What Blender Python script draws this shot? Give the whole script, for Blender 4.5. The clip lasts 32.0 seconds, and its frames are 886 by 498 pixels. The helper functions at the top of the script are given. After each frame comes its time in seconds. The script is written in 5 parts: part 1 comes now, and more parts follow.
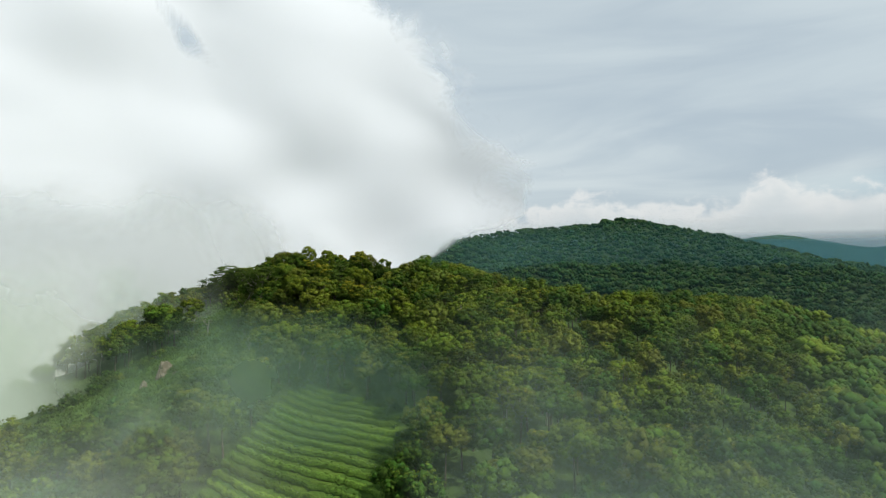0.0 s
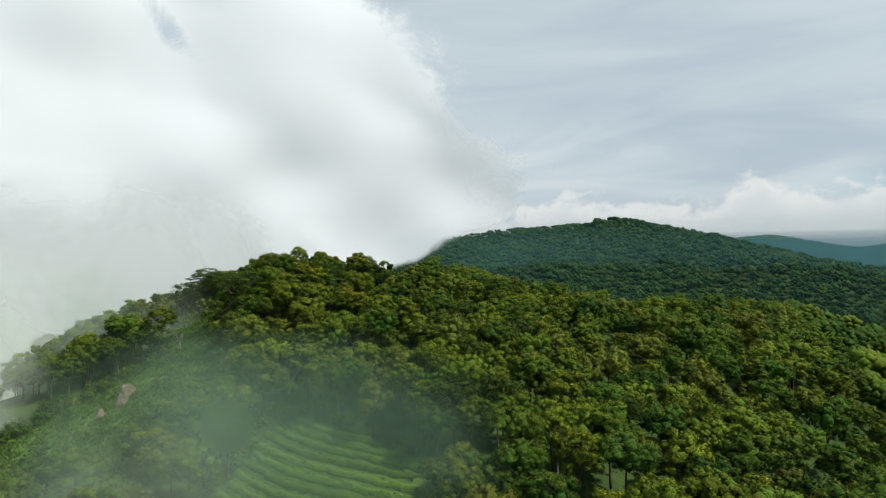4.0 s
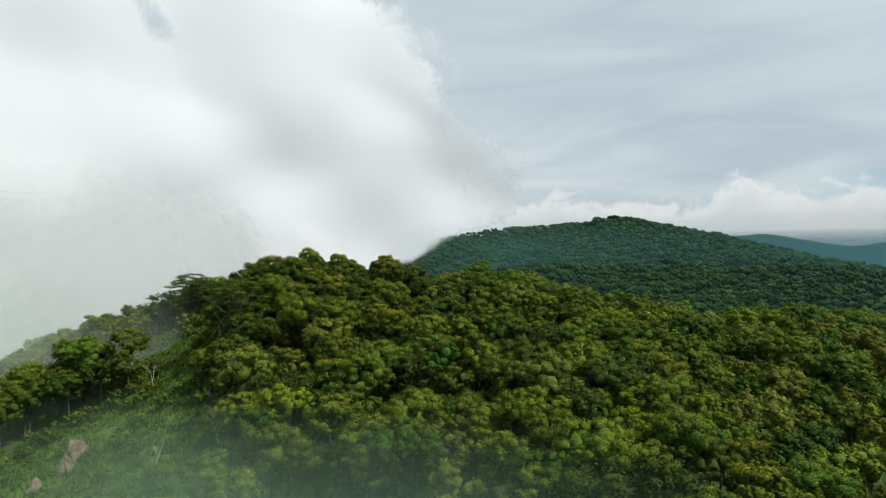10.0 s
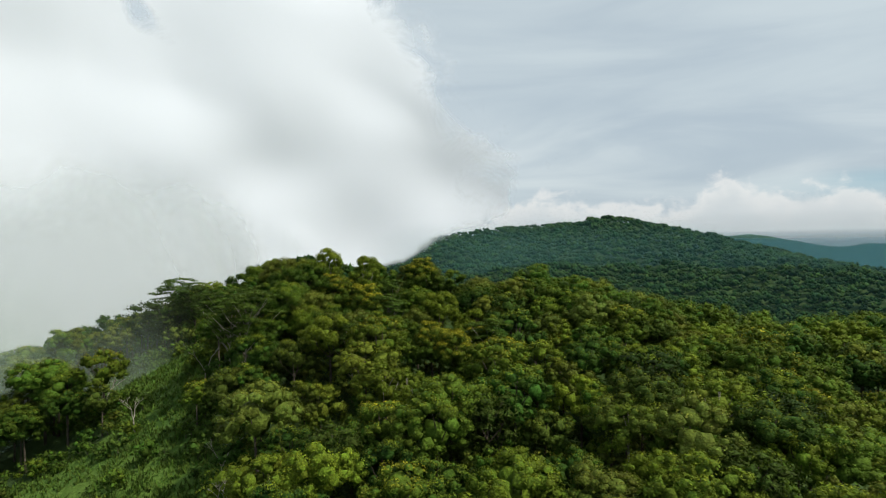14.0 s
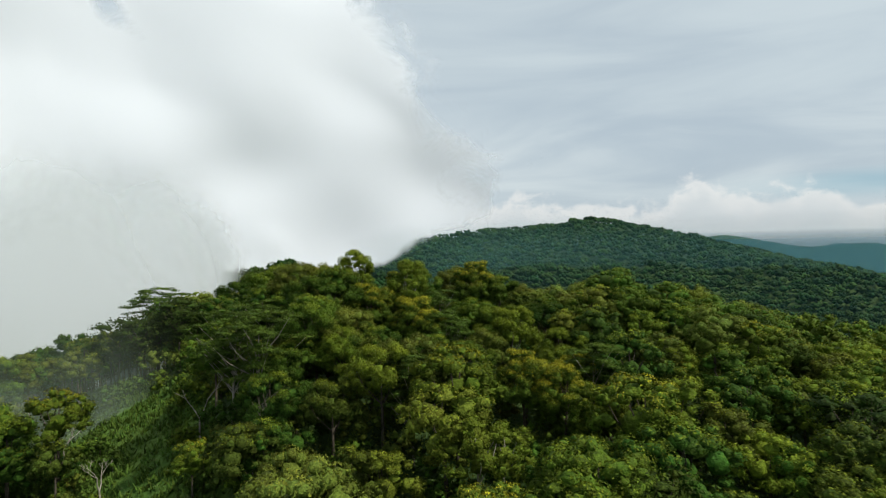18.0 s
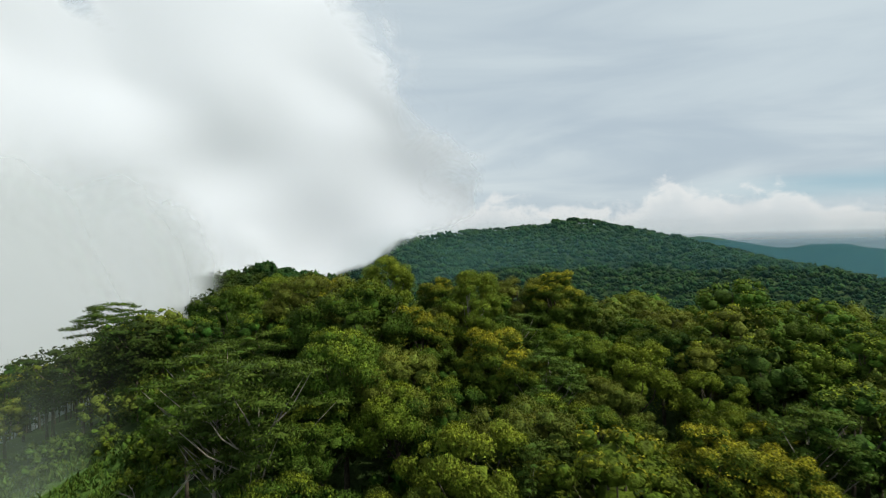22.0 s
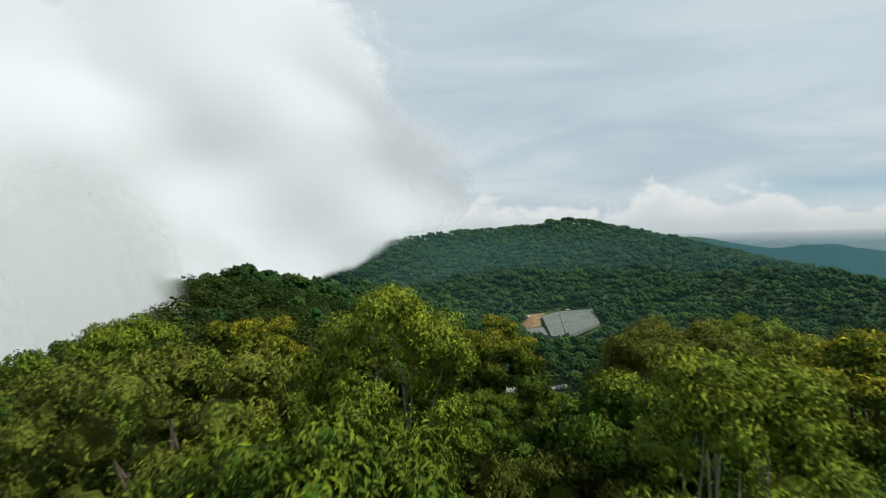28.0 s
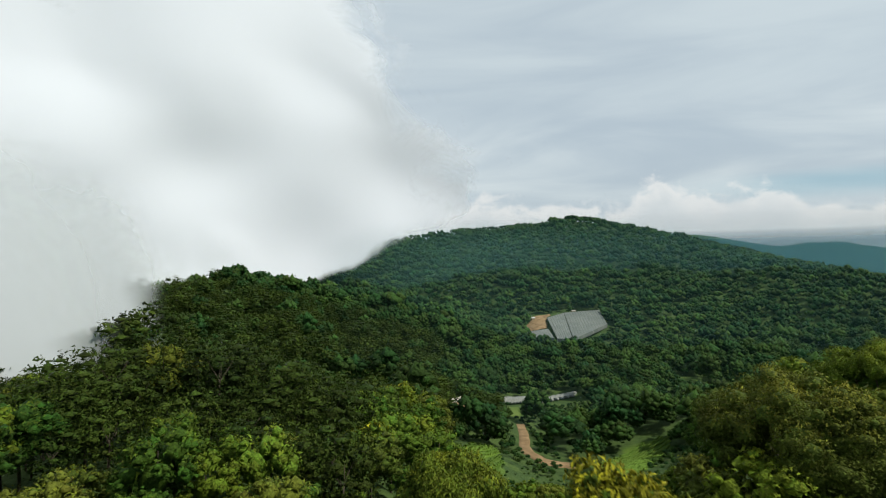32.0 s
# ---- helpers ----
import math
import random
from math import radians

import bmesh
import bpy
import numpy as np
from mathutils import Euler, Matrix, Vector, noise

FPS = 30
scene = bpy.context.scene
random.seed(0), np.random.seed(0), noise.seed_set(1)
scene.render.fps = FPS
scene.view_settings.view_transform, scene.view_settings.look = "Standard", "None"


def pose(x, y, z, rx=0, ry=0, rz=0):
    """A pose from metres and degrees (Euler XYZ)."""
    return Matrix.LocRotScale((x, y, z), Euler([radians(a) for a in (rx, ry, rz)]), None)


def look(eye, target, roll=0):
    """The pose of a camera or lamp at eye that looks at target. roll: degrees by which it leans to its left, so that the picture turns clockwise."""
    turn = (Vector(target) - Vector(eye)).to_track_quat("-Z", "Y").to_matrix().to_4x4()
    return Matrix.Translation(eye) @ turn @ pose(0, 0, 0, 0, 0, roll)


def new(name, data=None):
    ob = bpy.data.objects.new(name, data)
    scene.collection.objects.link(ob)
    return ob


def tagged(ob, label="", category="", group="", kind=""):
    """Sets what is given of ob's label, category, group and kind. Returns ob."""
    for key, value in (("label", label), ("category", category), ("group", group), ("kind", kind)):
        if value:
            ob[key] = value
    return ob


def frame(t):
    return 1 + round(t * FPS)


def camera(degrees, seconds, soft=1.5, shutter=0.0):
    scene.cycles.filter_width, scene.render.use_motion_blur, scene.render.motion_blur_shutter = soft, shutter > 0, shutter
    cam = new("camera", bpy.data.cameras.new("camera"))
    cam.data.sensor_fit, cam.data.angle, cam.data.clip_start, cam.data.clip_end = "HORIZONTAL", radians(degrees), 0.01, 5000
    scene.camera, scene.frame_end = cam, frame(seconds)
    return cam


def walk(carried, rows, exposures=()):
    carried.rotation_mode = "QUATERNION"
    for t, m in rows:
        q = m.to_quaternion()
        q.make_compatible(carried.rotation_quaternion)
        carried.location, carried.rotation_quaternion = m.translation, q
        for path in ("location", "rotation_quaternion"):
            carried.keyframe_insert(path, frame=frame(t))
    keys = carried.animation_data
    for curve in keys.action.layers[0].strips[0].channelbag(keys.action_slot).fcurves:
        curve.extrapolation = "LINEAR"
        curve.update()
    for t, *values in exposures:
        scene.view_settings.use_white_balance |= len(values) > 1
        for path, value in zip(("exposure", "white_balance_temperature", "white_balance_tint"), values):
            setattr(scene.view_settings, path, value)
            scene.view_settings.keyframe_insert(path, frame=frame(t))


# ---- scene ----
cam = camera(73.7, 32.0, soft=1.05, shutter=0.5)
PATH = [
    (0, (-0.03, -0.03, 0.03), (0.12, 99.97, -0.15), -0.80),
    (0.5, (-1.77, 3.64, 0.08), (-1.30, 103.64, -0.07), -0.88),
    (1, (-3.16, 7.38, 0.15), (-2.39, 107.37, -0.02), -0.91),
    (1.5, (-4.26, 11.17, 0.20), (-3.16, 111.14, 0.00), -0.91),
    (2, (-5.15, 14.98, 0.22), (-3.67, 114.97, 0.02), -0.88),
    (2.5, (-5.92, 18.79, 0.23), (-4.09, 118.79, 0.03), -0.83),
    (4.5, (-8.58, 33.67, 0.53), (-6.30, 133.66, 0.21), -0.81),
    (5, (-9.46, 37.60, 0.52), (-7.05, 137.56, 0.18), -0.80),
    (5.5, (-10.51, 41.52, 0.53), (-7.94, 141.47, 0.16), -0.77),
    (6, (-11.68, 45.36, 0.58), (-8.98, 145.31, 0.19), -0.73),
    (6.5, (-12.92, 49.11, 0.68), (-10.15, 149.06, 0.27), -0.70),
    (7, (-14.21, 52.82, 0.79), (-11.39, 152.77, 0.36), -0.70),
    (7.5, (-15.58, 56.52, 0.90), (-12.67, 156.47, 0.43), -0.70),
    (8, (-17.02, 60.19, 0.97), (-13.98, 160.14, 0.48), -0.70),
    (8.5, (-18.51, 63.84, 1.02), (-15.30, 163.79, 0.54), -0.70),
    (9, (-20.06, 67.49, 1.07), (-16.63, 167.44, 0.59), -0.73),
    (9.5, (-21.65, 71.15, 1.14), (-17.97, 171.09, 0.68), -0.77),
    (10, (-23.24, 74.81, 1.21), (-19.31, 174.74, 0.77), -0.80),
    (10.5, (-24.81, 78.43, 1.25), (-20.61, 178.35, 0.83), -0.80),
    (11, (-26.38, 82.03, 1.27), (-21.92, 181.93, 0.84), -0.80),
    (11.5, (-27.96, 85.67, 1.31), (-23.23, 185.54, 0.84), -0.81),
    (12, (-29.52, 89.34, 1.35), (-24.51, 189.19, 0.85), -0.80),
    (12.5, (-31.04, 93.00, 1.37), (-25.74, 192.84, 0.86), -0.77),
    (13, (-32.57, 96.61, 1.40), (-26.98, 196.45, 0.88), -0.70),
    (13.5, (-34.16, 100.16, 1.46), (-28.27, 199.97, 0.94), -0.65),
    (14, (-35.74, 103.60, 1.60), (-29.52, 203.39, 1.07), -0.66),
    (14.5, (-37.28, 107.03, 1.73), (-30.62, 206.78, 1.20), -0.71),
    (16.5, (-43.67, 121.40, 1.04), (-34.94, 221.01, 0.80), -1.10),
    (17, (-45.18, 124.92, 1.10), (-35.92, 224.50, 0.90), -1.07),
    (17.5, (-46.63, 128.44, 1.26), (-36.87, 227.97, 1.08), -1.02),
    (18, (-48.00, 132.02, 1.43), (-37.73, 231.51, 1.26), -1.00),
    (18.5, (-49.27, 135.69, 1.56), (-38.48, 235.13, 1.42), -1.00),
    (19, (-50.45, 139.44, 1.65), (-39.14, 238.80, 1.53), -1.00),
    (19.5, (-51.57, 143.22, 1.71), (-39.75, 242.52, 1.61), -1.00),
    (20, (-52.65, 146.99, 1.79), (-40.34, 246.23, 1.70), -1.00),
    (20.5, (-53.66, 150.76, 1.87), (-40.89, 249.94, 1.81), -1.02),
    (21, (-54.54, 154.54, 1.96), (-41.32, 253.67, 1.92), -1.04),
    (21.5, (-55.27, 158.37, 2.04), (-41.61, 257.43, 2.01), -1.06),
    (22, (-55.86, 162.22, 2.11), (-41.76, 261.23, 2.08), -1.07),
    (22.5, (-56.33, 166.11, 2.20), (-41.78, 265.04, 2.17), -1.09),
    (23, (-56.62, 170.03, 2.32), (-41.62, 268.88, 2.28), -1.10),
    (23.5, (-56.75, 174.01, 2.45), (-41.31, 272.78, 2.40), -1.13),
    (24, (-56.78, 177.97, 2.56), (-41.01, 276.70, 2.50), -1.17),
    (24.5, (-56.76, 181.90, 2.61), (-40.78, 280.60, 2.54), -1.18),
    (25, (-56.68, 185.82, 2.59), (-40.63, 284.52, 2.51), -1.16),
    (25.5, (-56.52, 189.78, 2.55), (-40.48, 288.47, 2.48), -1.17),
    (27.5, (-54.81, 205.22, 2.73), (-38.82, 303.92, 2.74), -1.10),
    (28, (-54.23, 209.15, 2.79), (-38.28, 307.86, 2.83), -1.13),
    (28.5, (-53.63, 213.06, 2.86), (-37.73, 311.78, 2.91), -1.17),
    (29, (-53.02, 216.89, 2.89), (-37.18, 315.62, 2.95), -1.17),
    (29.5, (-52.41, 220.70, 2.90), (-36.60, 319.44, 2.95), -1.16),
    (30, (-51.77, 224.56, 2.88), (-35.97, 323.31, 2.93), -1.17),
    (30.5, (-51.10, 228.45, 2.86), (-35.30, 327.20, 2.88), -1.22),
    (31, (-50.43, 232.29, 2.83), (-34.63, 331.04, 2.81), -1.27),
    (31.5, (-49.78, 236.07, 2.79), (-33.99, 334.82, 2.74), -1.32),
    (32, (-49.14, 239.84, 2.72), (-33.38, 338.59, 2.67), -1.39),
]
walk(cam, [(t, look(eye, aim, lean)) for t, eye, aim, lean in PATH])

# ---- world, sun ----
world = bpy.data.worlds.new("world")
scene.world = world
world.use_nodes = True


class Net:
    """A small helper to write node trees as expressions."""

    def __init__(self, tree):
        self.t = tree
        tree.nodes.clear()

    def n(self, kind, inputs=None, **props):
        nd = self.t.nodes.new(kind)
        if "operation" in props:
            nd.operation = props["operation"]
        if "interpolation_type" in props:
            nd.interpolation_type = props["interpolation_type"]
        if "data_type" in props:
            nd.data_type = props["data_type"]
        if "attribute_name" in props:
            nd.attribute_name = props["attribute_name"]
        if "sky_type" in props:
            nd.sky_type, nd.sun_disc = props["sky_type"], False
            nd.sun_elevation, nd.sun_rotation, nd.dust_density = props["sun_elevation"], props["sun_rotation"], props["dust_density"]
        for k, v in (inputs or {}).items():
            if isinstance(v, bpy.types.NodeSocket):
                self.t.links.new(v, nd.inputs[k])
            else:
                nd.inputs[k].default_value = v
        return nd

    def m(self, op, a, b=0.0, c=0.0):
        return self.n("ShaderNodeMath", {0: a, 1: b, 2: c}, operation=op).outputs[0]

    def step(self, x, lo, hi, a=0.0, b=1.0):
        return self.n("ShaderNodeMapRange", {0: x, 1: lo, 2: hi, 3: a, 4: b}, interpolation_type="SMOOTHSTEP").outputs[0]

    def noise(self, vec, scale, detail=4.0, rough=0.55, distort=0.0, out=0):
        return self.n("ShaderNodeTexNoise", {"Vector": vec, "Scale": scale, "Detail": detail, "Roughness": rough, "Distortion": distort}).outputs[out]

    def mix(self, f, a, b):
        nd = self.n("ShaderNodeMix", data_type="RGBA")
        for k, v in ((0, f), (6, a), (7, b)):
            if isinstance(v, bpy.types.NodeSocket):
                self.t.links.new(v, nd.inputs[k])
            else:
                nd.inputs[k].default_value = v if k == 0 else (*v, 1.0)
        return nd.outputs[2]

    def ramp(self, f, stops):
        nd = self.n("ShaderNodeValToRGB", {0: f})
        els = nd.color_ramp.elements
        while len(els) < len(stops):
            els.new(0.5)
        for e, (p, c) in zip(els, stops):
            e.position, e.color = p, (*c, 1.0)
        return nd.outputs[0]


SUN_ELEV, SUN_TURN = 50.0, 118.0  # degrees above the horizon; to the right of north (+y)
sky = Net(world.node_tree)
ray = sky.n("ShaderNodeTexCoord").outputs["Generated"]
sep = sky.n("ShaderNodeSeparateXYZ", {0: ray})
sx, sy, sz = sep.outputs
azim = sky.m("MULTIPLY", sky.m("ARCTAN2", sx, sy), 57.2958)
elev = sky.m("MULTIPLY", sky.m("ARCSINE", sz), 57.2958)
blue = sky.n("ShaderNodeTexSky", sky_type="NISHITA", sun_disc=False, sun_elevation=radians(SUN_ELEV), sun_rotation=radians(SUN_TURN), dust_density=2.0)
# high layered cloud, drawn out into streaks
flat = sky.n("ShaderNodeCombineXYZ", {0: sky.m("MULTIPLY", azim, 0.035), 1: sky.m("MULTIPLY", elev, 0.16), 2: 0.0}).outputs[0]
streak = sky.noise(flat, 1.0, 5.0, 0.5, 0.6)
soft = sky.noise(flat, 0.35, 3.0, 0.5, 0.3)
high = sky.mix(sky.step(sky.m("ADD", sky.m("MULTIPLY", streak, 0.6), sky.m("MULTIPLY", soft, 0.4)), 0.36, 0.64), (0.478, 0.570, 0.640), (0.640, 0.730, 0.765))
gap_noise = sky.noise(flat, 2.2, 3.0, 0.5)
gap = sky.m("MULTIPLY", sky.step(sky.m("ABSOLUTE", sky.m("SUBTRACT", elev, 4.6)), 0.2, 1.6, 1.0, 0.0), sky.step(sky.m("ADD", azim, sky.m("MULTIPLY", gap_noise, 8.0)), 33.0, 44.0))
high = sky.mix(sky.m("MULTIPLY", gap, 0.75), high, (0.33, 0.53, 0.63))
high = sky.mix(sky.m("MULTIPLY", sky.step(sky.m("ABSOLUTE", sky.m("SUBTRACT", elev, 7.5)), 0.5, 6.5, 0.55, 0.0), sky.step(streak, 0.35, 0.6)), high, (0.76, 0.83, 0.84))
# low heaped clouds in a band over the horizon
heap_at = sky.n("ShaderNodeCombineXYZ", {0: sky.m("MULTIPLY", azim, 0.22), 1: sky.m("MULTIPLY", elev, 0.34), 2: 3.0}).outputs[0]
heap = sky.noise(heap_at, 1.0, 5.0, 0.52, 0.2)
heap_top = sky.m("ADD", 1.9, sky.m("MULTIPLY", sky.noise(sky.n("ShaderNodeCombineXYZ", {0: sky.m("MULTIPLY", azim, 0.26), 1: 0.0, 2: 0.7}).outputs[0], 1.0, 3.0, 0.6), 3.4))
for mid, tall, wide in ((13.5, 0.9, 3.0), (20.5, 0.7, 2.5), (29.0, 3.0, 2.2), (34.5, 0.7, 1.6), (37.5, 1.7, 2.2), (45.0, -0.8, 3.0)):
    off = sky.m("DIVIDE", sky.m("SUBTRACT", azim, mid), wide)
    heap_top = sky.m("ADD", heap_top, sky.m("MULTIPLY", tall, sky.m("EXPONENT", sky.m("MULTIPLY", -1.0, sky.m("MULTIPLY", off, off)))))
puff_at = sky.n("ShaderNodeCombineXYZ", {0: sky.m("MULTIPLY", azim, 0.55), 1: sky.m("MULTIPLY", elev, 0.72), 2: 1.7}).outputs[0]
puffs = sky.noise(puff_at, 1.0, 4.0, 0.52, 0.35)
below = sky.m("ADD", sky.m("SUBTRACT", heap_top, elev), sky.m("ADD", sky.m("MULTIPLY", sky.m("SUBTRACT", heap, 0.5), 3.2), sky.m("MULTIPLY", sky.m("SUBTRACT", puffs, 0.5), 4.2)))
in_band = sky.step(below, -0.3, 1.1)
lit = sky.m("MULTIPLY", sky.step(below, 0.2, 3.2, 1.0, 0.3), sky.step(puffs, 0.30, 0.58, 0.5, 1.0))
heap_col = sky.mix(lit, (0.64, 0.70, 0.725), (0.93, 0.925, 0.90))
cover = sky.mix(sky.m("MULTIPLY", in_band, 0.70), high, heap_col)
# paler towards the top of the sky, a clear band of the blue beneath
up = sky.step(elev, 25.0, 80.0)
cover = sky.mix(up, cover, (0.46, 0.52, 0.58))
blue_bg = sky.n("ShaderNodeBackground", {0: blue.outputs[0], 1: 0.10})
cover_bg = sky.n("ShaderNodeBackground", {0: cover, 1: 1.0})
both = sky.n("ShaderNodeMixShader", {0: 0.9, 1: blue_bg.outputs[0], 2: cover_bg.outputs[0]})
sky.n("ShaderNodeOutputWorld", {0: both.outputs[0]})

sun_data = bpy.data.lights.new("sun", "SUN")
sun_data.energy, sun_data.angle, sun_data.color = 5.0, radians(2.5), (1.0, 0.94, 0.80)
sun = new("sun", sun_data)
_a, _e = radians(SUN_TURN), radians(SUN_ELEV)
sun.matrix_world = look((math.sin(_a) * math.cos(_e) * 100, math.cos(_a) * math.cos(_e) * 100, math.sin(_e) * 100), (0, 0, 0))
scene.view_settings.exposure = 0.0


# ---- materials ----
def material(name):
    mat = bpy.data.materials.new(name)
    mat.use_nodes = True
    return mat, Net(mat.node_tree)


def finish(net, shader):
    net.n("ShaderNodeOutputMaterial", {0: shader})


def foliage(name, stops, young, glow=0.14, rough=0.65, grain=2.2):
    """Leaves: a tone per tree (tint), a tone per leaf (island), paler young growth mixed with painted sunlit tops."""
    mat, n = material(name)
    tint = n.n("ShaderNodeAttribute", attribute_name="tint").outputs["Fac"]
    sunlit_shoot = n.n("ShaderNodeAttribute", attribute_name="sunlit_shoot").outputs["Fac"]
    rnd = n.n("ShaderNodeObjectInfo").outputs["Random"]
    leaf = n.n("ShaderNodeNewGeometry").outputs["Random Per Island"]
    tone = n.m("FRACT", n.m("ADD", tint, rnd))
    col = n.ramp(tone, stops)
    # new growth and the sunlit look of crown tops share this yellow
    col = n.mix(n.m("MULTIPLY", sunlit_shoot, n.step(leaf, 0.0, 0.9, 0.45, 1.0)), col, young)
    hsv = n.n("ShaderNodeHueSaturation", {"Hue": n.m("ADD", 0.485, n.m("MULTIPLY", leaf, 0.03)), "Saturation": 1.0, "Value": n.m("ADD", 0.75, n.m("MULTIPLY", leaf, 0.5)), "Color": col}).outputs[0]
    at = n.n("ShaderNodeTexCoord").outputs["Object"]
    fleck = n.noise(at, grain, 3.0, 0.65)
    hsv = n.n("ShaderNodeHueSaturation", {"Value": n.m("MULTIPLY", n.step(fleck, 0.3, 0.7, 0.62, 1.25), n.m("ADD", 0.78, n.m("MULTIPLY", n.m("FRACT", n.m("MULTIPLY", n.m("ADD", tint, rnd), 57.3)), 0.48))), "Color": hsv}).outputs[0]
    nrm = n.n("ShaderNodeBump", {"Strength": 0.9, "Distance": 0.8 / grain, "Height": fleck}).outputs[0]
    skin = n.n("ShaderNodeBsdfPrincipled", {"Base Color": hsv, "Roughness": rough, "Specular IOR Level": 0.08, "Normal": nrm})
    thin = n.n("ShaderNodeBsdfTranslucent", {0: n.n("ShaderNodeHueSaturation", {"Value": 1.2, "Color": hsv}).outputs[0]})
    finish(n, n.n("ShaderNodeMixShader", {0: glow, 1: skin.outputs[0], 2: thin.outputs[0]}).outputs[0])
    return mat


def rough_mat(name, a, b, scale, rough=0.9, bump=0.3, fine=None, spec=0.2, metal=0.0):
    """A matt surface that varies at a broad and a fine scale."""
    mat, n = material(name)
    at = n.n("ShaderNodeTexCoord").outputs["Object"]
    broad = n.noise(at, scale, 4.0, 0.6, 0.2)
    small = n.noise(at, fine or scale * 9, 3.0, 0.6)
    col = n.mix(n.step(broad, 0.35, 0.65), a, b)
    col = n.n("ShaderNodeHueSaturation", {"Value": n.m("ADD", 0.7, n.m("MULTIPLY", small, 0.6)), "Color": col}).outputs[0]
    nrm = n.n("ShaderNodeBump", {"Strength": bump, "Distance": 0.1, "Height": small}).outputs[0]
    sh = n.n("ShaderNodeBsdfPrincipled", {"Base Color": col, "Roughness": rough, "Specular IOR Level": spec, "Metallic": metal, "Normal": nrm})
    finish(n, sh.outputs[0])
    return mat


GREENS = [(0.0, (0.026, 0.067, 0.009)), (0.22, (0.042, 0.090, 0.010)), (0.5, (0.065, 0.114, 0.012)), (0.74, (0.104, 0.151, 0.012)), (0.88, (0.097, 0.114, 0.016)), (1.0, (0.030, 0.072, 0.010))]
DARKS = [(0.0, (0.010, 0.038, 0.011)), (0.35, (0.020, 0.057, 0.013)), (0.75, (0.040, 0.080, 0.014)), (1.0, (0.014, 0.044, 0.012))]
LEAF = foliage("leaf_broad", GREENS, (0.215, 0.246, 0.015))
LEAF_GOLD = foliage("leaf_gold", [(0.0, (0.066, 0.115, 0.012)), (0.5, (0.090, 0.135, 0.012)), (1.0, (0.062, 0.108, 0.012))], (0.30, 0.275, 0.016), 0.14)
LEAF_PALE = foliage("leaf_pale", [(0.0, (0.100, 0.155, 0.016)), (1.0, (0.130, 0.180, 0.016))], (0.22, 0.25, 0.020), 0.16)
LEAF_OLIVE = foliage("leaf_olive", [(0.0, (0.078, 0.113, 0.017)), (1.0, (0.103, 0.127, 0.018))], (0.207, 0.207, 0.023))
LEAF_FAR = foliage("leaf_far", DARKS, (0.062, 0.094, 0.016), 0.15, 0.65, 0.6)
NEEDLE = foliage("needle", [(0.0, (0.020, 0.042, 0.007)), (0.5, (0.036, 0.058, 0.008)), (1.0, (0.022, 0.044, 0.008))], (0.060, 0.084, 0.010), 0.15)
FEATHER = foliage("feather_leaf", [(0.0, (0.050, 0.098, 0.015)), (0.5, (0.070, 0.117, 0.016)), (1.0, (0.055, 0.100, 0.015))], (0.112, 0.156, 0.018))
SHRUB = foliage("shrub_leaf", [(0.0, (0.051, 0.098, 0.014)), (0.5, (0.070, 0.117, 0.017)), (1.0, (0.047, 0.086, 0.016))], (0.101, 0.148, 0.023))
CROP = foliage("crop_leaf", [(0.0, (0.078, 0.144, 0.020)), (0.5, (0.094, 0.156, 0.023)), (1.0, (0.070, 0.133, 0.020))], (0.117, 0.172, 0.023))
BARK = rough_mat("bark", (0.048, 0.040, 0.030), (0.088, 0.076, 0.058), 1.2, 0.95, 0.6)
BARK_PALE = rough_mat("bark_pale", (0.19, 0.175, 0.145), (0.30, 0.28, 0.235), 1.2, 0.9, 0.5)
ROCK = rough_mat("rock", (0.10, 0.082, 0.060), (0.22, 0.185, 0.145), 0.5, 0.95, 0.9, 3.0)
SOIL = rough_mat("soil", (0.145, 0.098, 0.05), (0.24, 0.165, 0.088), 0.15, 0.95, 0.5, 2.0)
MEADOW = rough_mat("meadow", (0.055, 0.095, 0.017), (0.080, 0.122, 0.024), 0.08, 0.95, 0.4, 3.0)
NETTING = rough_mat("shade_netting", (0.100, 0.118, 0.112), (0.135, 0.150, 0.140), 0.06, 0.7, 0.15, 1.5)
STEEL = rough_mat("galvanised_steel", (0.45, 0.46, 0.46), (0.55, 0.55, 0.55), 1.0, 0.45, 0.1, None, 0.5, 0.7)
WHITE = rough_mat("white_sheet", (0.36, 0.37, 0.36), (0.46, 0.46, 0.45), 0.3, 0.6, 0.1, None, 0.4)


